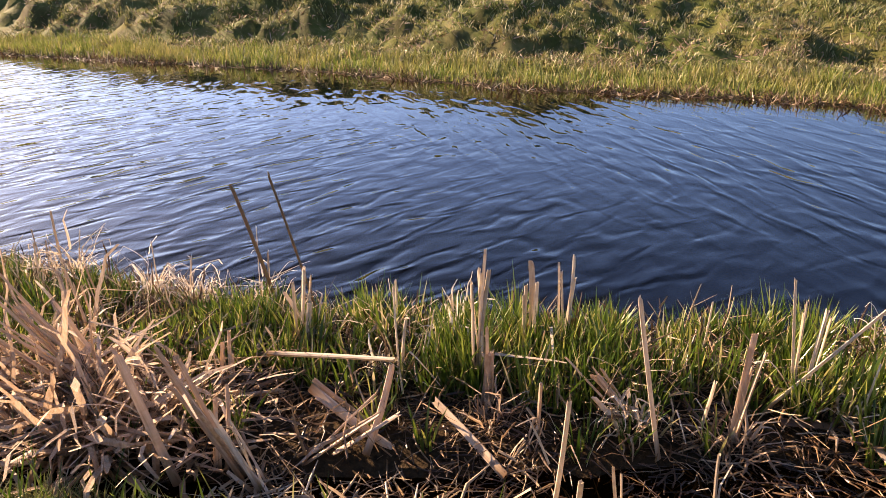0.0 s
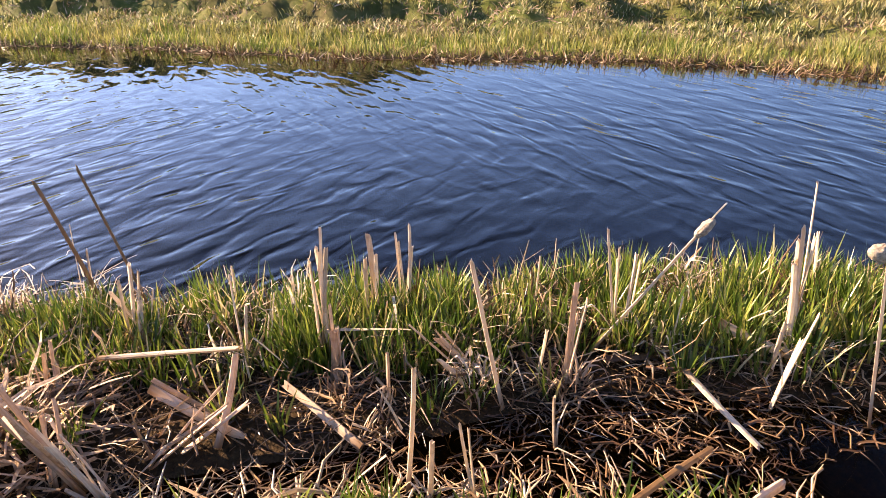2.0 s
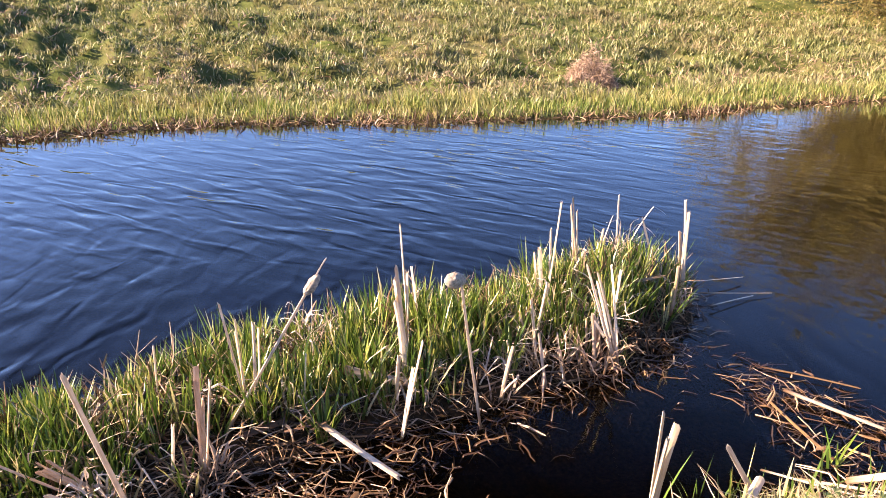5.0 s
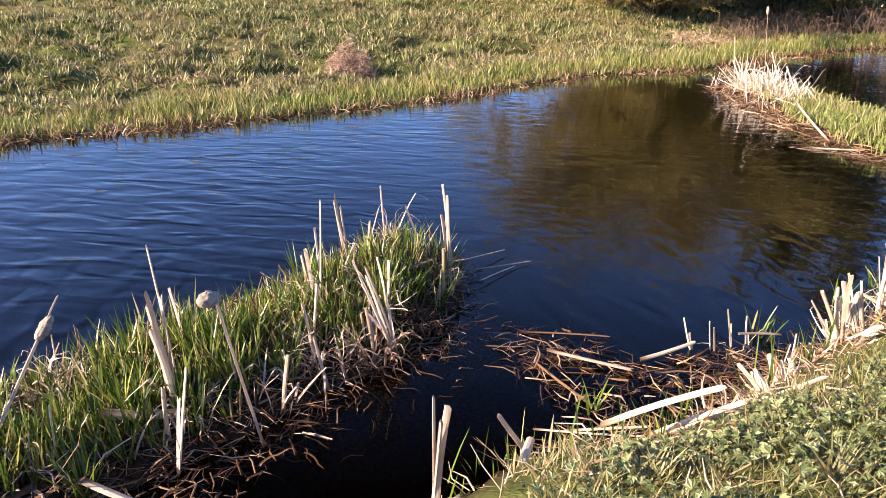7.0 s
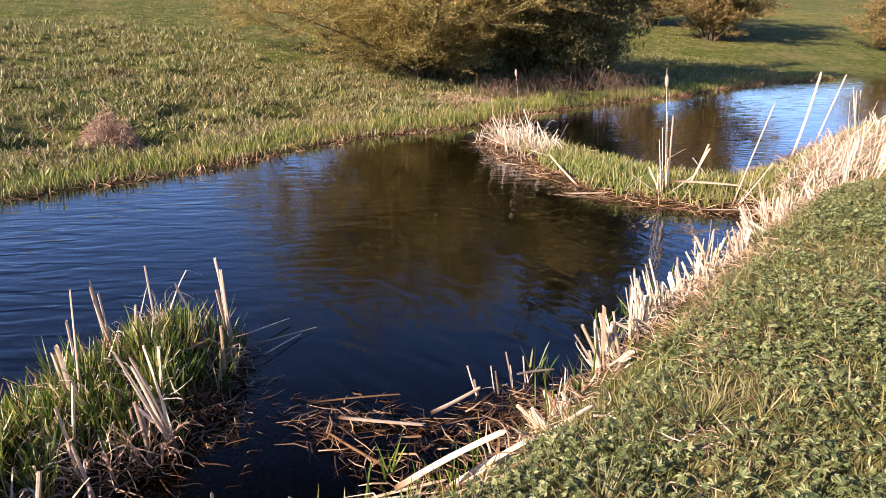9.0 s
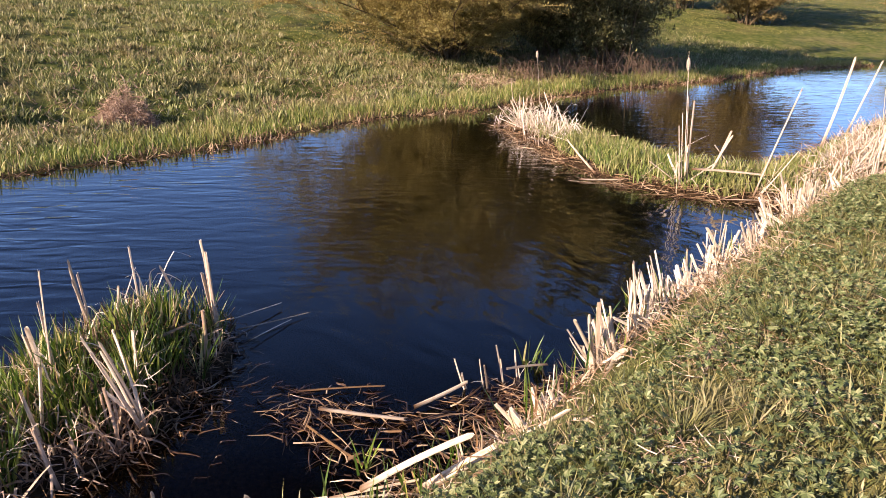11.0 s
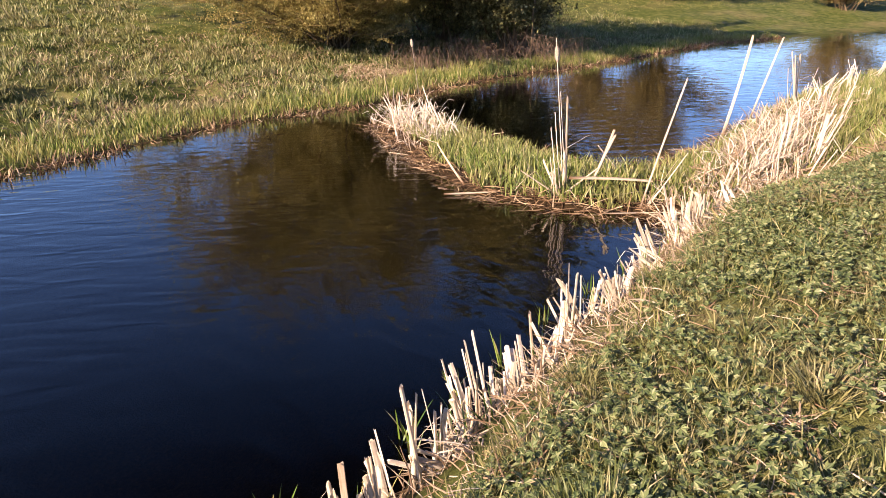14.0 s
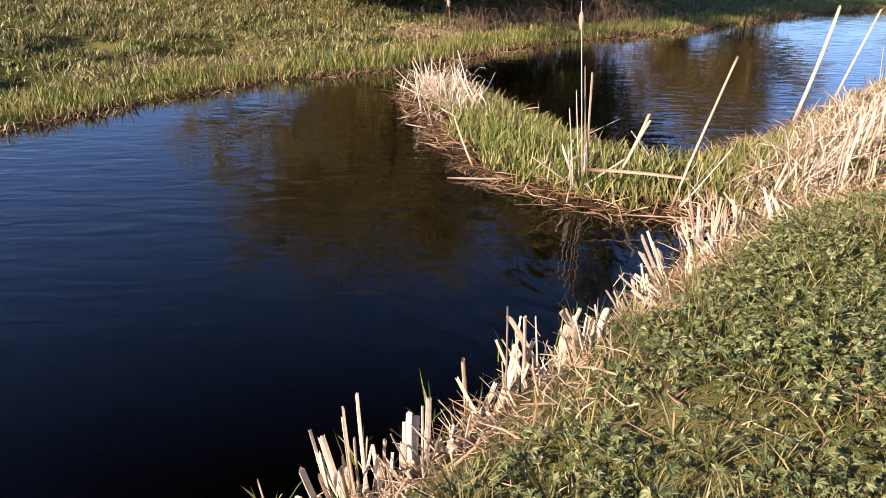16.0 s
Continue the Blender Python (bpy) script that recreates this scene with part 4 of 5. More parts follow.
def build_reeds():
    P = M_PINK
    low = "clump of cut reed stems among green shoots on the islet"
    tall_label = "tall bundle of pale cut reed stems on the islet"
    # the islet, from its landward end to its tip
    thick_label = "thick pinkish bundle of bent dead reeds, leaning"
    flat_label = "flattened bundle of pinkish dead reeds"
    stub(-1.98, 2.92, 0.05, (-0.46, -0.05, 0.72), 11, 2, 1.5, 0.12, P, thick_label)
    stub(-1.92, 2.85, 0.05, (-0.56, -0.05, 0.56), 9, 3, 1.3, 0.13, P, thick_label)
    stub(-1.95, 2.85, 0.10, (-0.80, -0.10, 0.20), 7, 4, 1.4, 0.18, P, flat_label)
    stub(-1.85, 2.65, 0.10, (-0.90, -0.20, 0.12), 7, 4, 1.3, 0.18, P, flat_label)
    stub(-1.75, 2.50, 0.10, (-0.70, 0.15, 0.10), 6, 4, 1.2, 0.18, P, flat_label)
    stub(-1.80, 2.80, 0.08, (0.75, 0.05, 0.14), 3, 2, 1.7, 0.14, P, flat_label)
    stub(-1.60, 2.60, 0.06, (-0.30, 0.20, 0.34), 4, 4, 1.8, 0.14, P, flat_label)
    stub(-1.37, 2.32, 0.05, (-0.16, 0.10, 0.60), 1, 1, 2.0, 0.02, P, "stout leaning pinkish reed stem")
    stub(-1.10, 2.36, 0.05, (-0.30, 0.04, 0.62), 4, 1, 1.8, 0.07, P, "leaning bundle of stout pale reeds")
    stub(-1.00, 2.32, 0.05, (-0.14, 0.0, 0.40), 4, 2, 1.7, 0.08, M_PALE, "stout leaning pale reed stumps")
    stub(-1.22, 2.42, 0.05, (0.02, 0.1, 0.34), 2, 2, 1.7, 0.06, P, "stout leaning pale reed stumps")
    stub(-0.85, 2.50, 0.05, (0.35, 0.15, 0.26), 3, 4, 1.5, 0.12, P, flat_label)
    stub(-0.50, 2.65, 0.05, (-0.32, 0.1, 0.24), 2, 4, 1.4, 0.12, P, flat_label)
    stub(-1.50, 2.42, 0.05, (0.40, 0.05, 0.10), 2, 3, 1.4, 0.12, P, flat_label)
    stub(-1.36, 2.93, 0.03, (0.04, 0, 0.42), 4, 2, 1.5, 0.07, P, "upright orange-brown reed stump")
    stub(-2.35, 3.43, 0.03, (-0.04, 0, 0.54), 3, 2, 1.3, 0.09, P, low)
    stub(-2.27, 3.5, 0.03, (-0.1, 0.02, 0.50), 2, 1, 1.2, 0.08, P, low)
    stub(-1.06, 3.36, 0.03, (0.07, 0, 0.58), 4, 2, 2.0, 0.07, None, tall_label)
    stub(-0.95, 3.4, 0.03, (-0.2, 0, 0.4), 2, 1, 1.6, 0.06, None, low)
    stub(-1.02, 3.70, 0.03, (-0.27, 0.05, 1.02), 1, 0, 1.1, 0.02, M_BROWN, "long leaning dark reed stalk")
    stub(-1.28, 3.72, 0.03, (-0.24, 0.02, 0.92), 1, 0, 1.0, 0.02, M_BROWN, "long leaning dark reed stalk")
    for x, y, h in ((-2.85, 4.1, 0.62), (-2.2, 3.95, 0.50), (-1.9, 3.85, 0.42), (-1.42, 3.85, 0.60), (-2.95, 3.9, 0.5), (-3.1, 4.2, 0.45)):
        stub(x, y, 0.05, (0.04, 0, h), 3, 7, 0.8, 0.12, None, "ragged tuft of pale withered reed leaves")
    stub(-0.47, 3.1, 0.03, (0.03, 0, 0.58), 2, 1, 1.2, 0.05, None, low)
    stub(-0.36, 3.08, 0.03, (0.08, 0, 0.50), 2, 0, 1.2, 0.03, None, low)
    stub(-0.55, 3.5, 0.03, (0.0, 0, 0.46), 3, 2, 1.1, 0.14, None, low)
    stub(-0.04, 3.05, 0.03, (-0.02, 0, 0.85), 5, 1, 2.0, 0.08, None, tall_label)
    stub(0.02, 2.9, 0.03, (0.03, 0, 0.46), 3, 1, 1.8, 0.06, P, low)
    stub(-0.18, 3.35, 0.03, (0, 0, 0.42), 2, 7, 0.9, 0.10, None, "ragged tuft of pale withered reed leaves")
    stub(0.23, 3.33, 0.03, (-0.01, 0, 0.62), 3, 1, 1.7, 0.06, None, low)
    stub(0.24, 3.1, 0.03, (0.04, 0, 0.34), 2, 1, 1.2, 0.05, P, low)
    stub(0.42, 3.40, 0.03, (0.0, 0, 0.64), 3, 1, 1.7, 0.07, None, low)
    stub(0.82, 2.57, 0.0, (-0.25, 0.05, 0.89), 1, 0, 1.3, 0.02, None, "tall thin leaning reed stem")
    stub(0.74, 2.75, 0.02, (-0.28, 0.05, 0.42), 4, 3, 1.5, 0.06, P, "broken bundle of leaning orange reeds")
    stub(0.66, 2.68, 0.02, (-0.12, 0.02, 0.26), 2, 4, 1.2, 0.06, None, "drooping bleached reed leaves")
    stub(1.18, 2.68, 0.02, (0.03, 0, 0.59), 4, 1, 1.8, 0.06, P, low)
    stub(1.54, 2.92, 0.03, (-0.03, 0, 0.74), 4, 1, 1.9, 0.08, None, tall_label)
    stub(1.15, 3.3, 0.03, (0.0, 0, 0.42), 2, 2, 1.0, 0.08, None, low)
    stub(2.08, 2.33, -0.05, (0.08, -0.01, 0.60), 2, 0, 1.4, 0.02, None, "pale reed stem rising out of the water")
    stub(2.40, 2.66, 0.02, (-0.04, 0.02, 0.80), 5, 1, 2.0, 0.08, None, tall_label)
    stub(2.46, 2.70, 0.02, (0.05, 0.16, 0.92), 1, 0, 1.2, 0.02, None, "tall single pale reed stem")
    stub(2.05, 3.2, 0.02, (0, 0, 0.50), 2, 5, 0.8, 0.08, None, "ragged tuft of pale withered reed leaves")
    stub(2.75, 3.05, 0.02, (0, 0, 0.52), 2, 2, 0.9, 0.08, None, low)
    stub(3.18, 2.40, 0.02, (-0.05, 0.03, 0.43), 2, 3, 1.1, 0.08, None, low)
    stub(3.58, 2.66, 0.02, (-0.06, 0.0, 0.72), 4, 1, 1.9, 0.07, None, tall_label)
    stub(3.52, 2.62, 0.02, (-0.04, -0.06, 0.97), 1, 0, 1.0, 0.02, None, "tall single pale reed stem")
    stub(4.08, 2.78, 0.02, (-0.06, 0.05, 0.80), 3, 0, 1.6, 0.05, None, tall_label)
    stub(4.5, 2.75, 0.05, (-0.02, 0.0, 0.70), 5, 12, 1.0, 0.14, M_PALE, "ragged tuft of pale withered reed leaves")
    stub(4.25, 2.8, 0.05, (-0.02, 0.0, 0.46), 3, 12, 1.0, 0.16, M_PALE, "ragged tuft of pale withered reed leaves")
    stub(3.55, 2.03, 0.0, (-0.15, 0.10, 0.72), 4, 2, 1.9, 0.05, M_PALE, "leaning bundle of bleached cut reeds")
    stub(3.42, 2.12, 0.0, (0.02, 0.06, 0.36), 4, 14, 1.3, 0.20, P, "tangle of pinkish dead reed leaves")
    stub(3.1, 2.2, 0.0, (0.0, 0.06, 0.34), 3, 8, 1.2, 0.22, P, "tangle of pinkish dead reed leaves")
    stub(4.72, 2.5, 0.02, (-0.14, 0.07, 0.60), 1, 0, 1.0, 0.03, None, low)
    stub(4.66, 2.25, 0.02, (-0.05, 0.06, 0.76), 4, 0, 1.5, 0.06, None, tall_label)
    for x, y, h, m in ((3.75, 2.25, 0.4, M_PALE), (3.3, 2.45, 0.42, M_PALE), (2.75, 2.3, 0.32, M_STRAW), (2.2, 2.55, 0.34, M_STRAW), (1.8, 2.7, 0.36, M_PALE), (4.35, 2.2, 0.34, M_PINK), (1.0, 2.75, 0.3, M_STRAW), (0.3, 2.65, 0.3, M_PINK)):
        stub(x, y, None, (0.02, -0.03, h), 1, 9, 1.1, 0.20, m, "tangle of pale dead reed leaves")
    bulrush(2.45, 2.1, 0.0, (-0.24, -0.08, 0.98), 0.036, 0.12, 3, (0, -62), 0, "bulrush with a burst fluffy seed head")
    bulrush(1.33, 2.86, 0.03, (0.50, -0.10, 0.74), 0.026, 0.13, 4, (0, 8), 0.12, "leaning bulrush with a fluffy grey head")
    # stems standing in the backwater and by the bank
    stub(0.28, 2.14, 0.03, (0.03, 0, 0.60), 1, 1, 1.3, 0.02, None, "bleached broken reed stem with a hanging leaf")
    stub(0.36, 2.05, 0.03, (0.02, 0, 0.30), 1, 1, 1.2, 0.03, None, "bleached broken reed stem with a hanging leaf")
    stub(0.54, 2.0, 0.03, (-0.02, 0, 0.44), 2, 0, 1.4, 0.03, None, "pair of short pale reed stumps")
    stub(0.98, 2.25, 0.02, (-0.02, 0, 0.27), 1, 4, 1.2, 0.03, None, "bleached reed stump with splayed leaves")
    stub(2.40, 1.05, -0.05, (0.02, -0.01, 0.74), 2, 0, 1.9, 0.022, None, "stout bleached reed post standing in water")
    stub(2.99, 0.78, 0.0, (-0.13, 0.16, 0.39), 1, 0, 1.4, 0.02, None, "thin bleached reed leaning over the water")
    for x, y, dx, dy, h in ((4.57, 0.42, -0.06, 0.05, 0.24), (4.62, 0.30, -0.03, 0.03, 0.22), (4.72, 0.22, -0.02, 0.03, 0.26), (4.80, 0.12, 0, 0.02, 0.2)):
        stub(x, y, 0.0, (dx, dy, h), 2, 1, 1.0, 0.03, None, "short cut reed stump in the mat")
    # fallen stems
    lying(-1.13, 3.0, 0.28, (0.69, -0.14, 0.06), 1.8, None, "broken pale reed leaf lying across the shoots", 1)
    lying(-0.85, 2.75, 0.25, (0.42, -0.18, -0.22), 2.0, P, "fallen broad reed leaf", 3)
    lying(1.74, 2.55, 0.12, (0.13, -0.50, -0.10), 1.9, None, "bleached stick lying in the backwater", 0)
    lying(1.40, 2.75, 0.10, (0.85, -0.10, -0.04), 1.7, M_BROWN, "long brown reed leaf lying on the mud", 2)
    lying(2.02, 2.75, 0.24, (0.30, -0.22, -0.10), 2.3, P, "broad split reed leaf with an orange inside", 3)
    lying(0.1, 2.4, 0.03, (-0.35, 0.4, 0.12), 1.7, P, "fallen pale dry reed stem", 4)
    lying(-0.55, 2.5, 0.05, (0.1, 0.3, 0.30), 1.6, P, "fallen pale dry reed stem", 1)
    lying(1.0, 1.75, 0.05, (0.62, 0.30, 0.02), 1.8, M_BROWN, "brown reed half sunk in the backwater", 2)
    lying(1.5, 1.65, 0.06, (0.28, 0.12, 0.05), 2.0, P, "short thick pale reed stump on the bank", 0)
    lying(4.04, 1.20, 0.03, (0.04, -0.54, 0.0), 1.5, None, "pale reed log floating in the litter", 0)
    lying(4.2, 1.42, 0.02, (0.22, -0.50, 0.0), 0.5, M_BROWN, "thin brown floating reed stem", 1)
    lying(3.49, 0.41, 0.03, (-0.35, -0.47, 0.60), 1.25, None, "thick pale reed stem fallen down the bank", 2)
    lying(3.26, 0.31, 0.22, (0.14, -0.62, 0.46), 1.05, None, "thick pale reed stem fallen down the bank", 3)
    lying(3.10, 0.55, 0.30, (0.0, -0.50, 0.38), 1.1, None, "thick pale reed stem fallen down the bank", 1)
    lying(3.30, 0.80, 0.04, (0.20, -0.40, 0.05), 1.0, P, "pinkish reed stem lying in the mat", 4)
    lying(3.25, 0.95, 0.03, (0.12, -0.45, 0.05), 0.9, None, "bleached twig lying over the mat", 0)
    lying(2.55, 0.72, 0.22, (0.35, 0.10, 0.03), 1.9, None, "bleached reed lying on the bank's edge", 2)
    lying(4.22, 0.66, 0.03, (0.28, -0.26, 0.06), 1.1, None, "curved bleached reed root in the mat", 3)
    lying(4.85, -0.05, 0.10, (-0.28, 0.22, 0.08), 0.9, None, "bleached reed jutting over the water", 1)
    lying(3.62, 0.75, 0.02, (0.25, 0.45, 0.0), 0.6, M_BROWN, "brown reed floating in the mat", 2)


def along_near(x):
    """The near water's edge at x."""
    xs, ys = zip(*NEAR[8:32])
    return float(np.interp(x, xs, ys))


def build_bank_stubs():
    label = "clump of pale cut reed stumps along the near bank"
    stub(4.72, -0.36, 0.12, (0, 0.05, 0.52), 3, 1, 1.5, 0.06, None, label)
    stub(5.0, -0.60, 0.25, (0, 0.10, 0.57), 1, 0, 1.4, 0.03, None, "tall cut reed stem on the near bank")
    stub(5.08, -0.56, 0.25, (0, 0.02, 0.50), 3, 1, 1.5, 0.05, None, label)
    stub(6.51, -1.20, 0.3, (0, 0.02, 0.50), 2, 0, 1.0, 0.04, None, "thin upright reed stems on the near bank")
    stub(6.57, -1.00, 0.05, (0, 0.02, 0.37), 1, 0, 1.9, 0.03, None, "grey-white broad reed blade on the near bank")
    r = random.Random(19)
    x = 3.5
    while x < 9.9:
        y = along_near(x)
        here = float(wavy(np.array([x]), np.array([0.0]), 0.55, 61)[0])
        for k in range(1 + (here > -0.25) + (here > 0.3)):
            xx = x + r.uniform(-0.06, 0.06)
            off = 0.05 + 0.38 * r.random() ** 1.2
            px, py = xx - off * 0.4, along_near(xx) - off * 0.85
            foot = float(ground_z(np.array([px]), np.array([py]))[0])
            h = max(0.13, r.uniform(0.34, 0.58) + 0.13 * here - foot)
            if x < 4.75:
                if r.random() < 0.7:
                    continue
                h *= 0.7
            lean = (r.gauss(0, 0.09), r.gauss(0.04, 0.08), h)
            stub(px, py, None, lean, r.randint(3, 5), r.randint(2, 4), r.choice((1.1, 1.4, 1.7, 2.1)), 0.12, r.choice((M_STRAW, M_PALE, M_PALE, M_PALE)), label)
        x += r.uniform(0.09, 0.16)
    # the thick white stand where the spit meets the bank
    for k in range(34):
        x = 9.6 + 5.2 * r.uniform(0, 1)
        y = -3.0 - 0.42 * (x - 10.3) + r.gauss(0, 0.34)
        h = r.uniform(0.45, 0.95) if r.random() < 0.45 else r.uniform(0.2, 0.45)
        stub(x, y, None, (r.gauss(0.02, 0.10), r.gauss(-0.07, 0.17), h), r.randint(3, 5), r.randint(3, 5), r.uniform(1.0, 1.6), 0.14, M_PALE, "dense bleached stand of cut reeds by the spit")
    for k in range(24):
        x = r.uniform(14.8, 22)
        y = -4.7 - 0.55 * (x - 14.8) + r.gauss(0, 0.4)
        stub(x, y, None, (r.gauss(0, 0.1), r.gauss(-0.08, 0.15), r.uniform(0.25, 0.7)), 4, 3, 1.3, 0.16, M_PALE, "bleached cut reeds further along the bank")
    stub(15.7, -5.0, 0.2, (0, 0.1, 1.0), 5, 3, 1.5, 0.15, None, "tall bleached reed bundle on the far part of the bank")


def build_loose_leaves():
    """Thin leaves trailing on the water off the islet's end."""
    lying(4.75, 2.35, 0.10, (0.62, -0.20, -0.06), 0.5, None, "thin bleached leaf trailing over the water", 1)
    lying(4.8, 2.2, 0.06, (0.50, -0.32, -0.04), 0.4, None, "thin bleached leaf trailing over the water", 3)
    lying(4.7, 2.05, 0.04, (0.45, -0.1, -0.02), 0.4, None, "thin bleached leaf trailing over the water", 2)


def build_spit():
    r = random.Random(23)
    pale = "bleached broken reeds at the tip of the spit"
    for k in range(30):
        s = r.uniform(0, 1) ** 1.3
        x, y = 14.9 - 1.9 * s + r.gauss(0, 0.2), 1.85 - 1.15 * s + r.gauss(0, 0.22)
        stub(x, y, 0.04, (r.gauss(0, 0.22), r.gauss(0, 0.27), r.uniform(0.2, 0.65)), r.randint(1, 3), r.randint(2, 4), r.uniform(0.9, 1.3), 0.12, M_PALE, pale)
    stub(14.95, 1.95, 0.04, (-0.04, 0.16, 0.9), 1, 0, 1.3, 0.03, None, "tall thin reed at the tip of the spit")
    bulrush(15.2, 1.45, 0.05, (-0.03, 0.14, 1.30), 0.026, 0.15, 5, (0, 0), 0, "bulrush with a pale seed head on the spit")
    bulrush(10.41, -1.15, 0.03, (-0.03, 0.13, 1.55), 0.026, 0.17, 6, (0, 0), 0.12, "tall bulrush with a pale seed head on the spit")
    stub(10.45, -1.15, 0.03, (-0.02, 0.08, 1.20), 3, 2, 1.1, 0.08, None, "tall bundle of pale reeds on the spit")
    stub(10.30, -1.05, 0.03, (0, 0.1, 0.85), 2, 2, 1.1, 0.08, None, "tall bundle of pale reeds on the spit")
    for dx, dy in ((-0.1, 0.4), (0.1, -0.35), (0.2, 0.2), (-0.2, 0.1)):
        stub(10.40, -1.1, 0.03, (dx, dy, 0.40), 1, 1, 1.1, 0.06, None, "splayed pale reeds on the spit")
    stub(10.75, -1.45, 0.03, (0.03, -0.22, 0.74), 2, 0, 1.5, 0.03, None, "leaning pale reed on the spit")
    stub(11.15, -1.9, 0.03, (-0.06, 0.30, 0.52), 1, 0, 1.3, 0.02, None, "bent pale reed on the spit")
    stub(10.10, -1.95, 0.03, (0.06, -0.32, 1.40), 1, 0, 1.15, 0.02, None, "long leaning reed stalk with a feathery tip")
    stub(10.05, -2.0, 0.03, (0.1, -0.4, 0.62), 2, 2, 1.3, 0.06, None, "leaning pale reeds on the spit")
    stub(13.9, -3.5, 0.05, (0.03, -0.20, 1.54), 1, 0, 1.8, 0.02, None, "long leaning reed stalk with a feathery tip")
    stub(15.6, -4.3, 0.1, (0.05, -0.28, 1.36), 1, 0, 1.8, 0.02, None, "long leaning reed stalk with a feathery tip")
    lying(10.80, 0.05, 0.06, (1.2, 0.55, 0.25), 1.1, P_GREY, "grey broken reed stalk leaning from the water", 1)
    lying(10.65, -0.35, 0.05, (0.0, -1.05, 0.06), 1.1, None, "pale reed lying along the spit's edge", 2)
    lying(10.50, 0.25, 0.02, (0.1, -0.7, 0.03), 1.0, None, "pale reed lying along the spit's edge", 3)
    lying(9.85, -1.5, 0.05, (0.05, -1.2, 0.05), 1.0, None, "pale reed lying along the spit's edge", 0)
    lying(10.15, -1.2, 0.35, (0.15, -0.9, -0.05), 1.4, None, "pale bent reed across the spit", 1)


P_GREY = M_PINK


# ---- bushes ----
def tube(v, f, pts, radii, sides):
    o = len(v)
    for k, (p, r) in enumerate(zip(pts, radii)):
        q = (pts[min(k + 1, len(pts) - 1)] - pts[max(k - 1, 0)]).normalized()
        a = q.orthogonal().normalized()
        b = q.cross(a)
        for j in range(sides):
            t = 2 * math.pi * j / sides
            v.append(p + a * (r * math.cos(t)) + b * (r * math.sin(t)))
    for k in range(len(pts) - 1):
        for j in range(sides):
            i, n = o + k * sides + j, o + k * sides + (j + 1) % sides
            f.append((i, n, n + sides, i + sides))


def bush(name, x, y, radius, height, stems, leaf_mat, bark, leaf, count, seed, label, category="bush", arch=0.5, twig=0.006, sprays=7):
    r = random.Random(seed)
    z = float(ground_z(np.array([x]), np.array([y]))[0])
    limbs_v, limbs_f, twig_v, twig_f, tips = [], [], [], [], []
    for s in range(stems):
        a = 2 * math.pi * (s + r.uniform(0, 0.8)) / stems
        reach = radius * math.sqrt(r.uniform(0.05, 0.9))
        top = height * math.sqrt(max(0.05, 1 - (reach / radius) ** 2)) * r.uniform(0.72, 1.0)
        p0 = Vector((r.gauss(0, 0.25), r.gauss(0, 0.25), -0.15))
        p3 = Vector((math.cos(a) * reach, math.sin(a) * reach, top))
        p1 = p0 + Vector((p3.x * 0.25 + r.gauss(0, 0.2), p3.y * 0.25 + r.gauss(0, 0.2), top * 0.45))
        p2 = p0 + Vector((p3.x * (0.75 - 0.3 * arch), p3.y * (0.75 - 0.3 * arch), top * (0.75 + 0.2 * arch)))
        pts = []
        for k in range(8):
            t = k / 7
            pts.append(p0 * (1 - t) ** 3 + p1 * 3 * t * (1 - t) ** 2 + p2 * 3 * t * t * (1 - t) + p3 * t ** 3 + Vector((r.gauss(0, 0.05), r.gauss(0, 0.05), 0)))
        thick = r.uniform(0.022, 0.05)
        tube(limbs_v, limbs_f, pts, [thick * (1 - 0.85 * k / 7) for k in range(8)], 6)
        for b in range(24):
            k = r.uniform(0.12, 1.0) * 7
            i = min(int(k), 6)
            q0 = pts[i].lerp(pts[i + 1], k - i)
            out = Vector((q0.x, q0.y, 0)) * 0.25 + Vector((r.gauss(0, 1), r.gauss(0, 1), r.uniform(-0.25, 1.0)))
            ln = radius * r.uniform(0.13, 0.32)
            q1 = q0 + out.normalized() * ln
            mid = q0.lerp(q1, 0.5) + Vector((0, 0, ln * 0.12))
            tube(twig_v, twig_f, [q0, mid, q1], [0.018, 0.011, 0.005], 4)
            for c in range(sprays):
                w0 = q0.lerp(q1, r.uniform(0.25, 1.0)) + Vector((0, 0, ln * 0.05))
                w1 = w0 + (out.normalized() * 0.6 + Vector((r.gauss(0, 0.7), r.gauss(0, 0.7), r.uniform(-0.3, 0.8)))) * ln * 0.5
                tube(twig_v, twig_f, [w0, w0.lerp(w1, 0.5), w1], [twig, twig * 0.8, twig * 0.4], 3)
                tips.append((w0, w1))
    root = new(name)
    root.location = (x, y, z)
    link_mesh("limb", limbs_v, limbs_f, M_BARK, root, True)
    link_mesh("twig_growth", twig_v, twig_f, bark, root)
    rng = np.random.RandomState(seed)
    w0, w1 = np.array([t[0] for t in tips]), np.array([t[1] for t in tips])
    i = rng.randint(0, len(tips), count)
    p = w0[i] + (w1[i] - w0[i]) * rng.uniform(0, 1.1, (count, 1)) + rng.normal(0, leaf * 0.6, (count, 3))
    p = p[p[:, 2] > 0.05]
    leaf_cards("crown", p, rng.uniform(0.6, 1.4, len(p)) * leaf, rng, leaf_mat, root, 0.8)
    tagged(root, label, category)


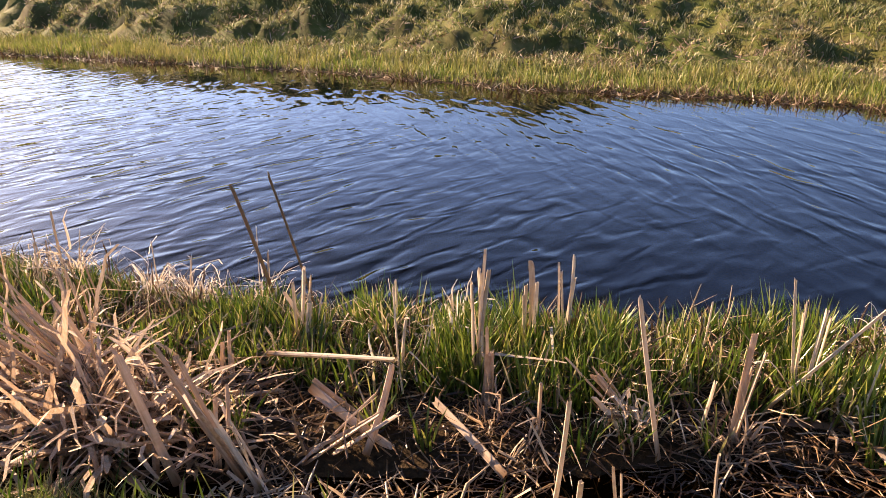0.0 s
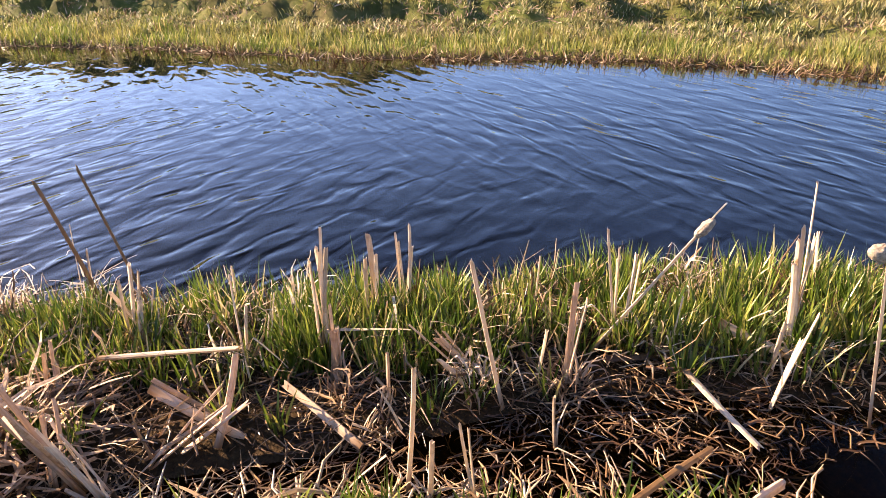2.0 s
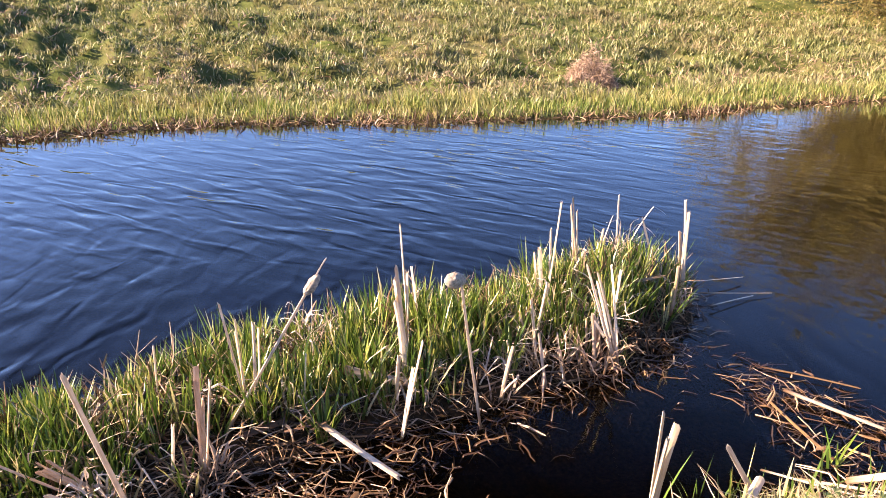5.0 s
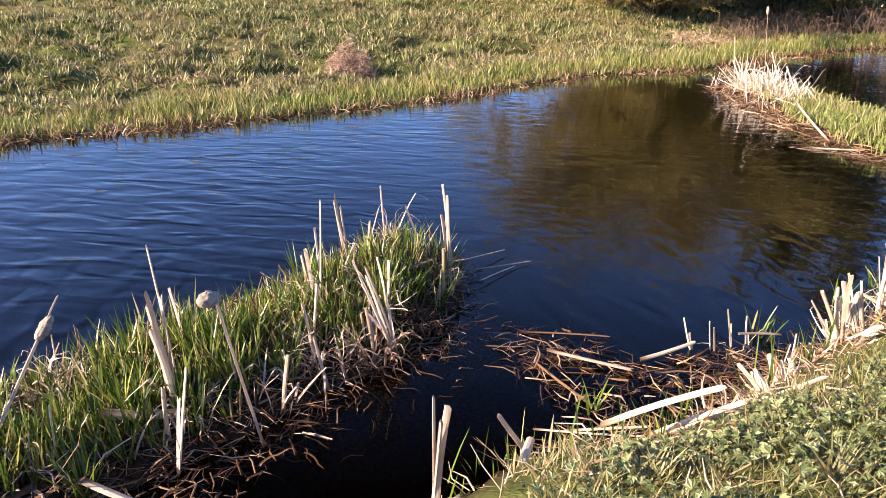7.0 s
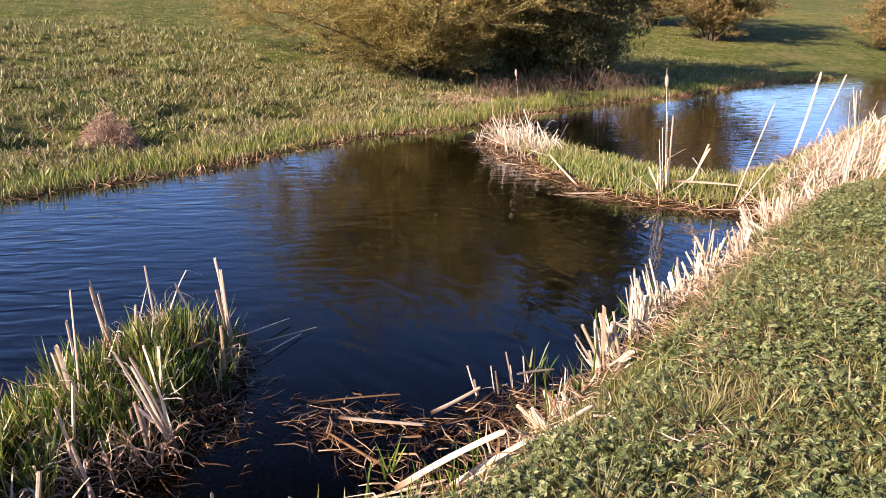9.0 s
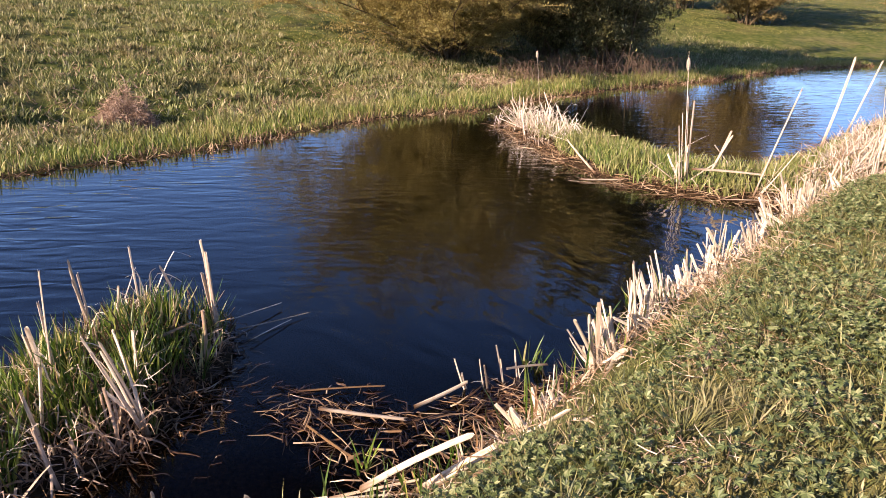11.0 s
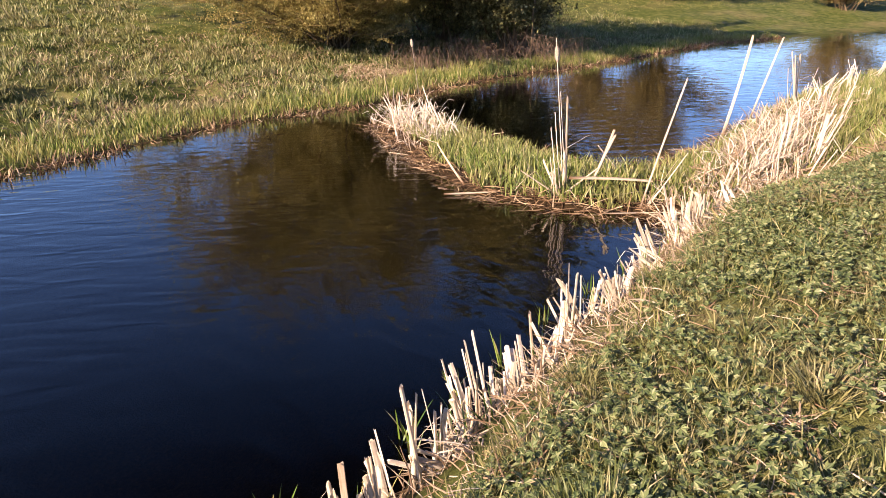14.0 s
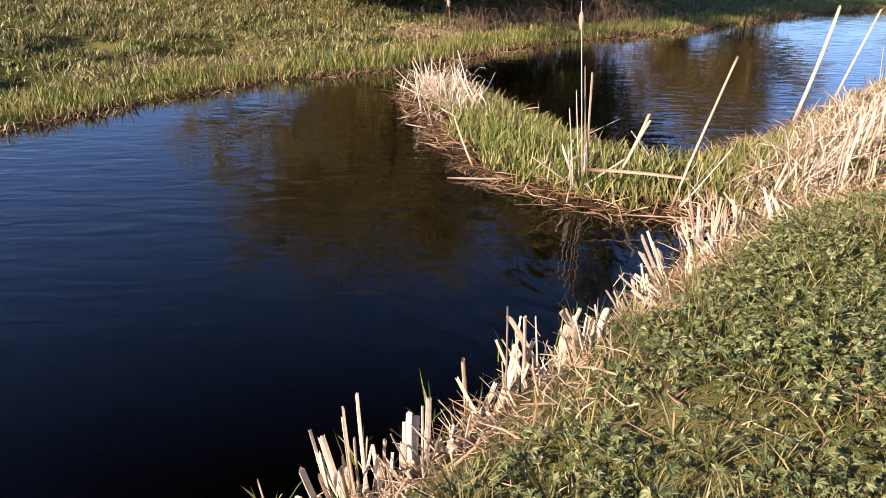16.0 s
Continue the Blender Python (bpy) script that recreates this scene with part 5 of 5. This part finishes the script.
def bramble(x, y, spread, height, count, seed, label):
    r = random.Random(seed)
    v, f = [], []
    for k in range(count):
        a = r.uniform(0, 6.28)
        bx, by = x + r.gauss(0, spread * 0.45), y + r.gauss(0, spread * 0.45)
        bz = float(ground_z(np.array([bx]), np.array([by]))[0])
        ln, h = r.uniform(0.5, 1.3), height * r.uniform(0.4, 1.0)
        pts = [Vector((bx + math.cos(a) * ln * t, by + math.sin(a) * ln * t, bz + h * 4 * t * (1 - t) * 0.9 + h * 0.12 * t)) for t in (0, 0.2, 0.4, 0.6, 0.8, 1)]
        tube(v, f, pts, [0.008, 0.007, 0.006, 0.005, 0.004, 0.003], 4)
    ob = link_mesh("bramble_thicket", v, f, M_BRAMBLE)
    tagged(ob, label, "bramble")


def tussock(x, y, radius, height, count, seed, mat, label):
    rng = np.random.RandomState(seed)
    a, d = rng.uniform(0, 6.28, count), radius * np.sqrt(rng.uniform(0, 1, count))
    px, py = x + np.cos(a) * d, y + np.sin(a) * d * 0.8
    p = np.stack([px, py, ground_z(px, py) + height * np.sqrt(np.clip(1 - (d / radius) ** 2, 0, 1)) * rng.uniform(0.2, 1, count) * (0.8 + 0.6 * wavy(px, py, 0.45, seed))], 1)
    ob = straws("dead_grass_mound", p, rng.uniform(0.06, 0.20, count), rng.uniform(0.006, 0.014, count), a + rng.normal(0, 0.9, count), rng.normal(-0.25, 0.5, count), mat, rng)
    tagged(ob, label, "grass mound")


def grass_tuft(x, y, radius, height, count, seed):
    rng = np.random.RandomState(seed)
    a, d = rng.uniform(0, 6.28, count), radius * 0.5 * np.sqrt(rng.uniform(0, 1, count))
    px, py = x + np.cos(a) * d, y + np.sin(a) * d
    p = np.stack([px, py, ground_z(px, py) - 0.01], 1)
    ob = blades("grass_tuft", p, rng.uniform(0.55, 1.0, count) * height, rng.uniform(0.004, 0.008, count), rng.uniform(0.2, 0.8, count), M_LAWN, rng, az=a + rng.normal(0, 0.4, count), rows=4)
    tagged(ob, "tall tuft of fine grey-green grass on the verge", "grass tuft", "grass tufts")


def shoot_clump(x, y, height, count, seed):
    rng = np.random.RandomState(seed)
    a = rng.uniform(0, 6.28, count)
    px, py = x + rng.normal(0, 0.025, count), y + rng.normal(0, 0.025, count)
    p = np.stack([px, py, np.maximum(ground_z(px, py), -0.03)], 1)
    ob = blades("reed_shoot", p, rng.uniform(0.5, 1.0, count) * height, rng.uniform(0.008, 0.016, count), rng.uniform(0.05, 0.5, count), M_SHOOT, rng, az=a, rows=4)
    tagged(ob, "young green reed shoot at the water's edge", "reed shoot", "reed shoots")


def withered_tuft(x, y, radius, height, count, seed, mat, label, width=0.009, curl=3.4, name="withered_reed_tuft", lean=0.25, climb=0.0, kind=""):
    """Dry strap leaves that rise from one foot, arch over and curl."""
    rng = np.random.RandomState(seed)
    rows = 7
    a, d = rng.uniform(0, 6.28, count), radius * np.sqrt(rng.uniform(0, 1, count))
    px, py = x + np.cos(a) * d, y + np.sin(a) * d
    c = np.stack([px, py, np.maximum(ground_z(px, py), 0.0) - 0.02 + climb * height * rng.uniform(0, 1, count) * (1 - 0.6 * d / radius)], 1)
    head = a + rng.normal(0, 0.8, count)
    tilt = np.abs(rng.normal(lean, 0.28, count))
    turn = rng.uniform(0.2, 1.0, count) * curl
    fold = rng.randint(2, rows, count)
    step = height * rng.uniform(0.5, 1.5, count) * (1 - 0.75 * climb) / rows
    side = np.stack([-np.sin(head), np.cos(head), rng.normal(0, 0.3, count)], 1)
    half = width * rng.uniform(0.3, 0.75, count)
    v = []
    for k in range(rows + 1):
        w = side * (half * (1 - 0.7 * (k / rows) ** 2))[:, None]
        rib = np.stack([np.cos(head), np.sin(head), np.zeros(count)], 1) * (half * 0.5)[:, None]
        v += [c - w, c + rib, c + w]
        tilt = tilt + turn / rows * 0.5 + np.where(fold == k, turn * 0.5, 0) + rng.normal(0, 0.12, count)
        head = head + rng.normal(0, 0.35, count)
        c = c + np.stack([np.cos(head) * np.sin(tilt), np.sin(head) * np.sin(tilt), np.cos(tilt)], 1) * step[:, None]
        c[:, 2] = np.maximum(c[:, 2], 0.01)
    v = np.stack(v, 1).reshape(-1, 3)
    o = np.arange(count)[:, None] * 3 * (rows + 1)
    f = [np.concatenate([o + 3 * k + j, o + 3 * k + j + 1, o + 3 * k + j + 4, o + 3 * k + j + 3], 1) for k in range(rows) for j in (0, 1)]
    ob = link_mesh(name, v, np.concatenate(f, 0), mat)
    if kind:
        return tagged(ob, label, "litter", kind=kind)
    return tagged(ob, label, "withered reed", "withered reed tufts")


def build_withered():
    pale = "ragged tuft of pale withered reed leaves on the islet"
    pink = "tangle of pinkish withered reed leaves on the islet"
    spots = ((-2.85, 4.1, 0.12, 0.72, 50, M_PALE), (-2.2, 3.95, 0.10, 0.62, 44, M_PALE), (-1.88, 3.85, 0.13, 0.52, 46, M_PALE), (-1.42, 3.85, 0.07, 0.66, 30, M_PALE), (-3.2, 4.2, 0.14, 0.5, 40, M_STRAW), (-2.5, 3.6, 0.14, 0.40, 36, M_STRAW),
             (-0.55, 3.45, 0.12, 0.50, 40, M_PINK), (-0.18, 3.35, 0.10, 0.45, 36, M_PALE), (0.05, 2.75, 0.08, 0.35, 20, M_PINK), (0.68, 2.68, 0.10, 0.38, 34, M_PALE), (1.2, 2.62, 0.10, 0.36, 30, M_PINK), (1.62, 2.80, 0.12, 0.42, 36, M_STRAW),
             (2.05, 3.2, 0.08, 0.52, 26, M_PALE), (2.4, 2.55, 0.12, 0.40, 36, M_STRAW), (2.85, 2.4, 0.13, 0.36, 22, M_PINK), (3.15, 2.25, 0.15, 0.42, 30, M_STRAW), (3.42, 2.12, 0.17, 0.42, 64, M_PINK), (3.72, 2.28, 0.13, 0.46, 46, M_STRAW),
             (3.55, 2.6, 0.12, 0.50, 40, M_STRAW), (4.5, 2.75, 0.08, 0.70, 44, M_PALE), (4.25, 2.72, 0.14, 0.46, 44, M_STRAW), (4.45, 2.22, 0.12, 0.34, 36, M_PINK), (3.9, 2.05, 0.14, 0.30, 36, M_BROWN), (4.75, 2.3, 0.10, 0.36, 28, M_BROWN))
    for k, (x, y, r, h, n, m) in enumerate(spots):
        up = 0.75 if m is M_PALE else 0.45
        withered_tuft(x, y, r * 0.8, h * (0.95 if m is M_PALE else 0.85), round(n * 1.3), 500 + k, m, pink if m in (M_PINK, M_BROWN) else pale, 0.011, 3.4, "withered_reed_tuft", 0.4, up)
    r = random.Random(77)
    for k in range(16):
        x = r.uniform(-1.6, 3.4)
        y = float(np.interp(x, (-1.6, 0.6, 2.1, 3.4), (3.15, 2.95, 2.75, 2.4))) + r.uniform(-0.08, 0.5)
        withered_tuft(x, y, 0.09, r.uniform(0.28, 0.46), 22, 640 + k, r.choice((M_PALE, M_STRAW, M_PINK)), "wisp of withered reed leaves among green shoots", 0.010, 3.4, "withered_reed_tuft", 0.4, 0.55)
    mat = "curled brown reed leaves rotting in the backwater"
    for k, (x, y, r, n) in enumerate(((0.6, 2.3, 0.3, 60), (1.3, 2.2, 0.35, 70), (2.0, 2.0, 0.35, 70), (2.7, 1.9, 0.3, 60), (3.4, 1.8, 0.3, 60), (4.2, 1.85, 0.3, 60), (3.5, 0.65, 0.25, 60), (4.0, 0.5, 0.25, 60), (4.5, 0.3, 0.22, 50), (4.3, 1.1, 0.2, 40))):
        withered_tuft(x, y, r * 0.9, 0.13 if x > 3.3 and y < 1.5 else 0.2, round(n * 0.28), 600 + k, M_BROWN, mat, 0.008, 2.2, "rotting_leaf_patch", 1.25, 0.0, "stuff")
    for k in range(9):
        x = 3.2 + 0.18 * k
        withered_tuft(x, along_near(x) - 0.10, 0.14, 0.17, 34, 620 + k, (M_BROWN, M_PINK)[k % 2], "reddish dead reed leaves matted on the low bank", 0.014, 1.6, "matted_reed_litter", 1.1)
    heap = "heap of broad broken pinkish reed leaves at the bank"
    for k, (x, y, r, h, n) in enumerate(((-2.1, 2.72, 0.22, 0.6, 100), (-1.8, 2.55, 0.22, 0.5, 90), (-2.35, 2.98, 0.2, 0.6, 70), (-1.55, 2.7, 0.16, 0.36, 50), (-1.95, 2.62, 0.16, 0.3, 40), (-1.35, 2.55, 0.12, 0.28, 26))):
        withered_tuft(x, y, r, h, n, 540 + k, M_PINK, heap, 0.034, 1.6, "broken_reed_tuft", 0.75)
    for k in range(9):
        withered_tuft(10.3 + 0.5 * k, -2.9 - 0.21 * k, 0.25, 0.55, 60, 560 + k, M_PALE, "bleached withered leaves in the reed stand", 0.014)
    for k in range(6):
        withered_tuft(14.8 - 0.3 * k, 1.8 - 0.2 * k, 0.2, 0.5, 50, 580 + k, M_PALE, "bleached withered leaves at the spit's tip", 0.016)


def build_tufts():
    r = random.Random(91)
    for k, x in enumerate((-0.7, -0.25, 0.05, 0.22, 0.45, 0.62, 0.8, 1.0, 1.2, 1.5)):
        shoot_clump(x, along_near(x) + r.uniform(0.0, 0.2), r.uniform(0.14, 0.26), 9, 300 + k)
    for k, (x, y, h) in enumerate(((5.0, 0.1, 0.26), (4.93, 0.02, 0.2), (3.62, 0.74, 0.25), (3.1, 0.72, 0.24), (3.0, 0.85, 0.18), (2.6, 1.02, 0.16), (5.75, -0.35, 0.3), (6.2, -0.55, 0.22), (6.6, -0.78, 0.3), (7.3, -1.05, 0.22), (7.9, -1.4, 0.25))):
        shoot_clump(x, y, h, 8, 330 + k)
    for k in range(24):
        x = -0.35 + 0.085 * k
        y = float(np.interp(x, (-0.35, 0.2, 0.6, 1.0, 1.7), (2.12, 2.12, 1.98, 1.9, 1.78))) - r.uniform(0.0, 0.22)
        shoot_clump(x, y, r.uniform(0.13, 0.27), 12, 360 + k)
    grass_tuft(4.28, -1.28, 0.30, 0.17, 420, 81)
    grass_tuft(4.85, -1.05, 0.16, 0.14, 160, 82)
    grass_tuft(5.5, -1.25, 0.14, 0.15, 150, 83)
    grass_tuft(6.9, -1.75, 0.16, 0.16, 160, 84)
    grass_tuft(5.1, -2.15, 0.18, 0.13, 160, 85)
    grass_tuft(3.2, -0.75, 0.16, 0.14, 140, 86)


def build_bushes():
    bush("willow_bush", 24.4, 5.9, 6.5, 7.0, 54, M_WILLOW, M_OSIER, 0.047, 620000, 51, "large yellow-olive budding willow bush on the far bank", twig=0.005, sprays=11)
    bush("hawthorn_bush", 26.4, 0.7, 3.7, 9.0, 40, M_HAW, M_BARK, 0.085, 170000, 52, "dense grey-green bush beside the willow")
    bush("thicket_bush", 27.5, 3.2, 3.2, 6.0, 22, M_HAW, M_BARK, 0.09, 60000, 53, "shaded dark bush behind the willow")
    bush("russet_bush", 47, -6.0, 4.6, 8.2, 26, M_RUSSET, M_OSIER, 0.10, 70000, 54, "russet-brown bush on the far pasture", twig=0.012)
    bush("russet_bush", 52, -2.5, 4.6, 8.0, 22, M_RUSSET, M_OSIER, 0.10, 50000, 55, "russet-brown bush on the far pasture", twig=0.012)
    bush("russet_bush", 48, -16.5, 3.4, 4.0, 12, M_RUSSET, M_OSIER, 0.10, 18000, 56, "small bare russet bush on the far pasture", twig=0.012)
    for k, (x, y, s, h, n) in enumerate(((22.8, 3.0, 1.0, 0.7, 60), (24.2, 1.6, 1.2, 0.8, 80), (25.6, -0.4, 1.1, 0.9, 80))):
        bramble(x, y, s, h, n, 60 + k, "tangled grey-brown brambles under the bushes")
    tussock(12.0, 8.95, 0.74, 0.62, 5600, 71, M_TUSSOCK, "rounded mound of pinkish dead grass")
    tussock(21.2, 4.0, 1.3, 0.25, 2200, 72, M_LITTER, "tan heap of dead grass by the willow")
    tussock(17.3, 6.6, 1.2, 0.07, 800, 73, M_TUSSOCK, "low brown patch of dead grass on the bank")
    tussock(15.0, 7.2, 0.9, 0.07, 500, 74, M_TUSSOCK, "low brown patch of dead grass on the bank")


build_bushes()
build_tufts()
build_withered()
build_spit()
build_bank_stubs()
build_reeds()
build_loose_leaves()
build_near_plants()
build_far_bank()
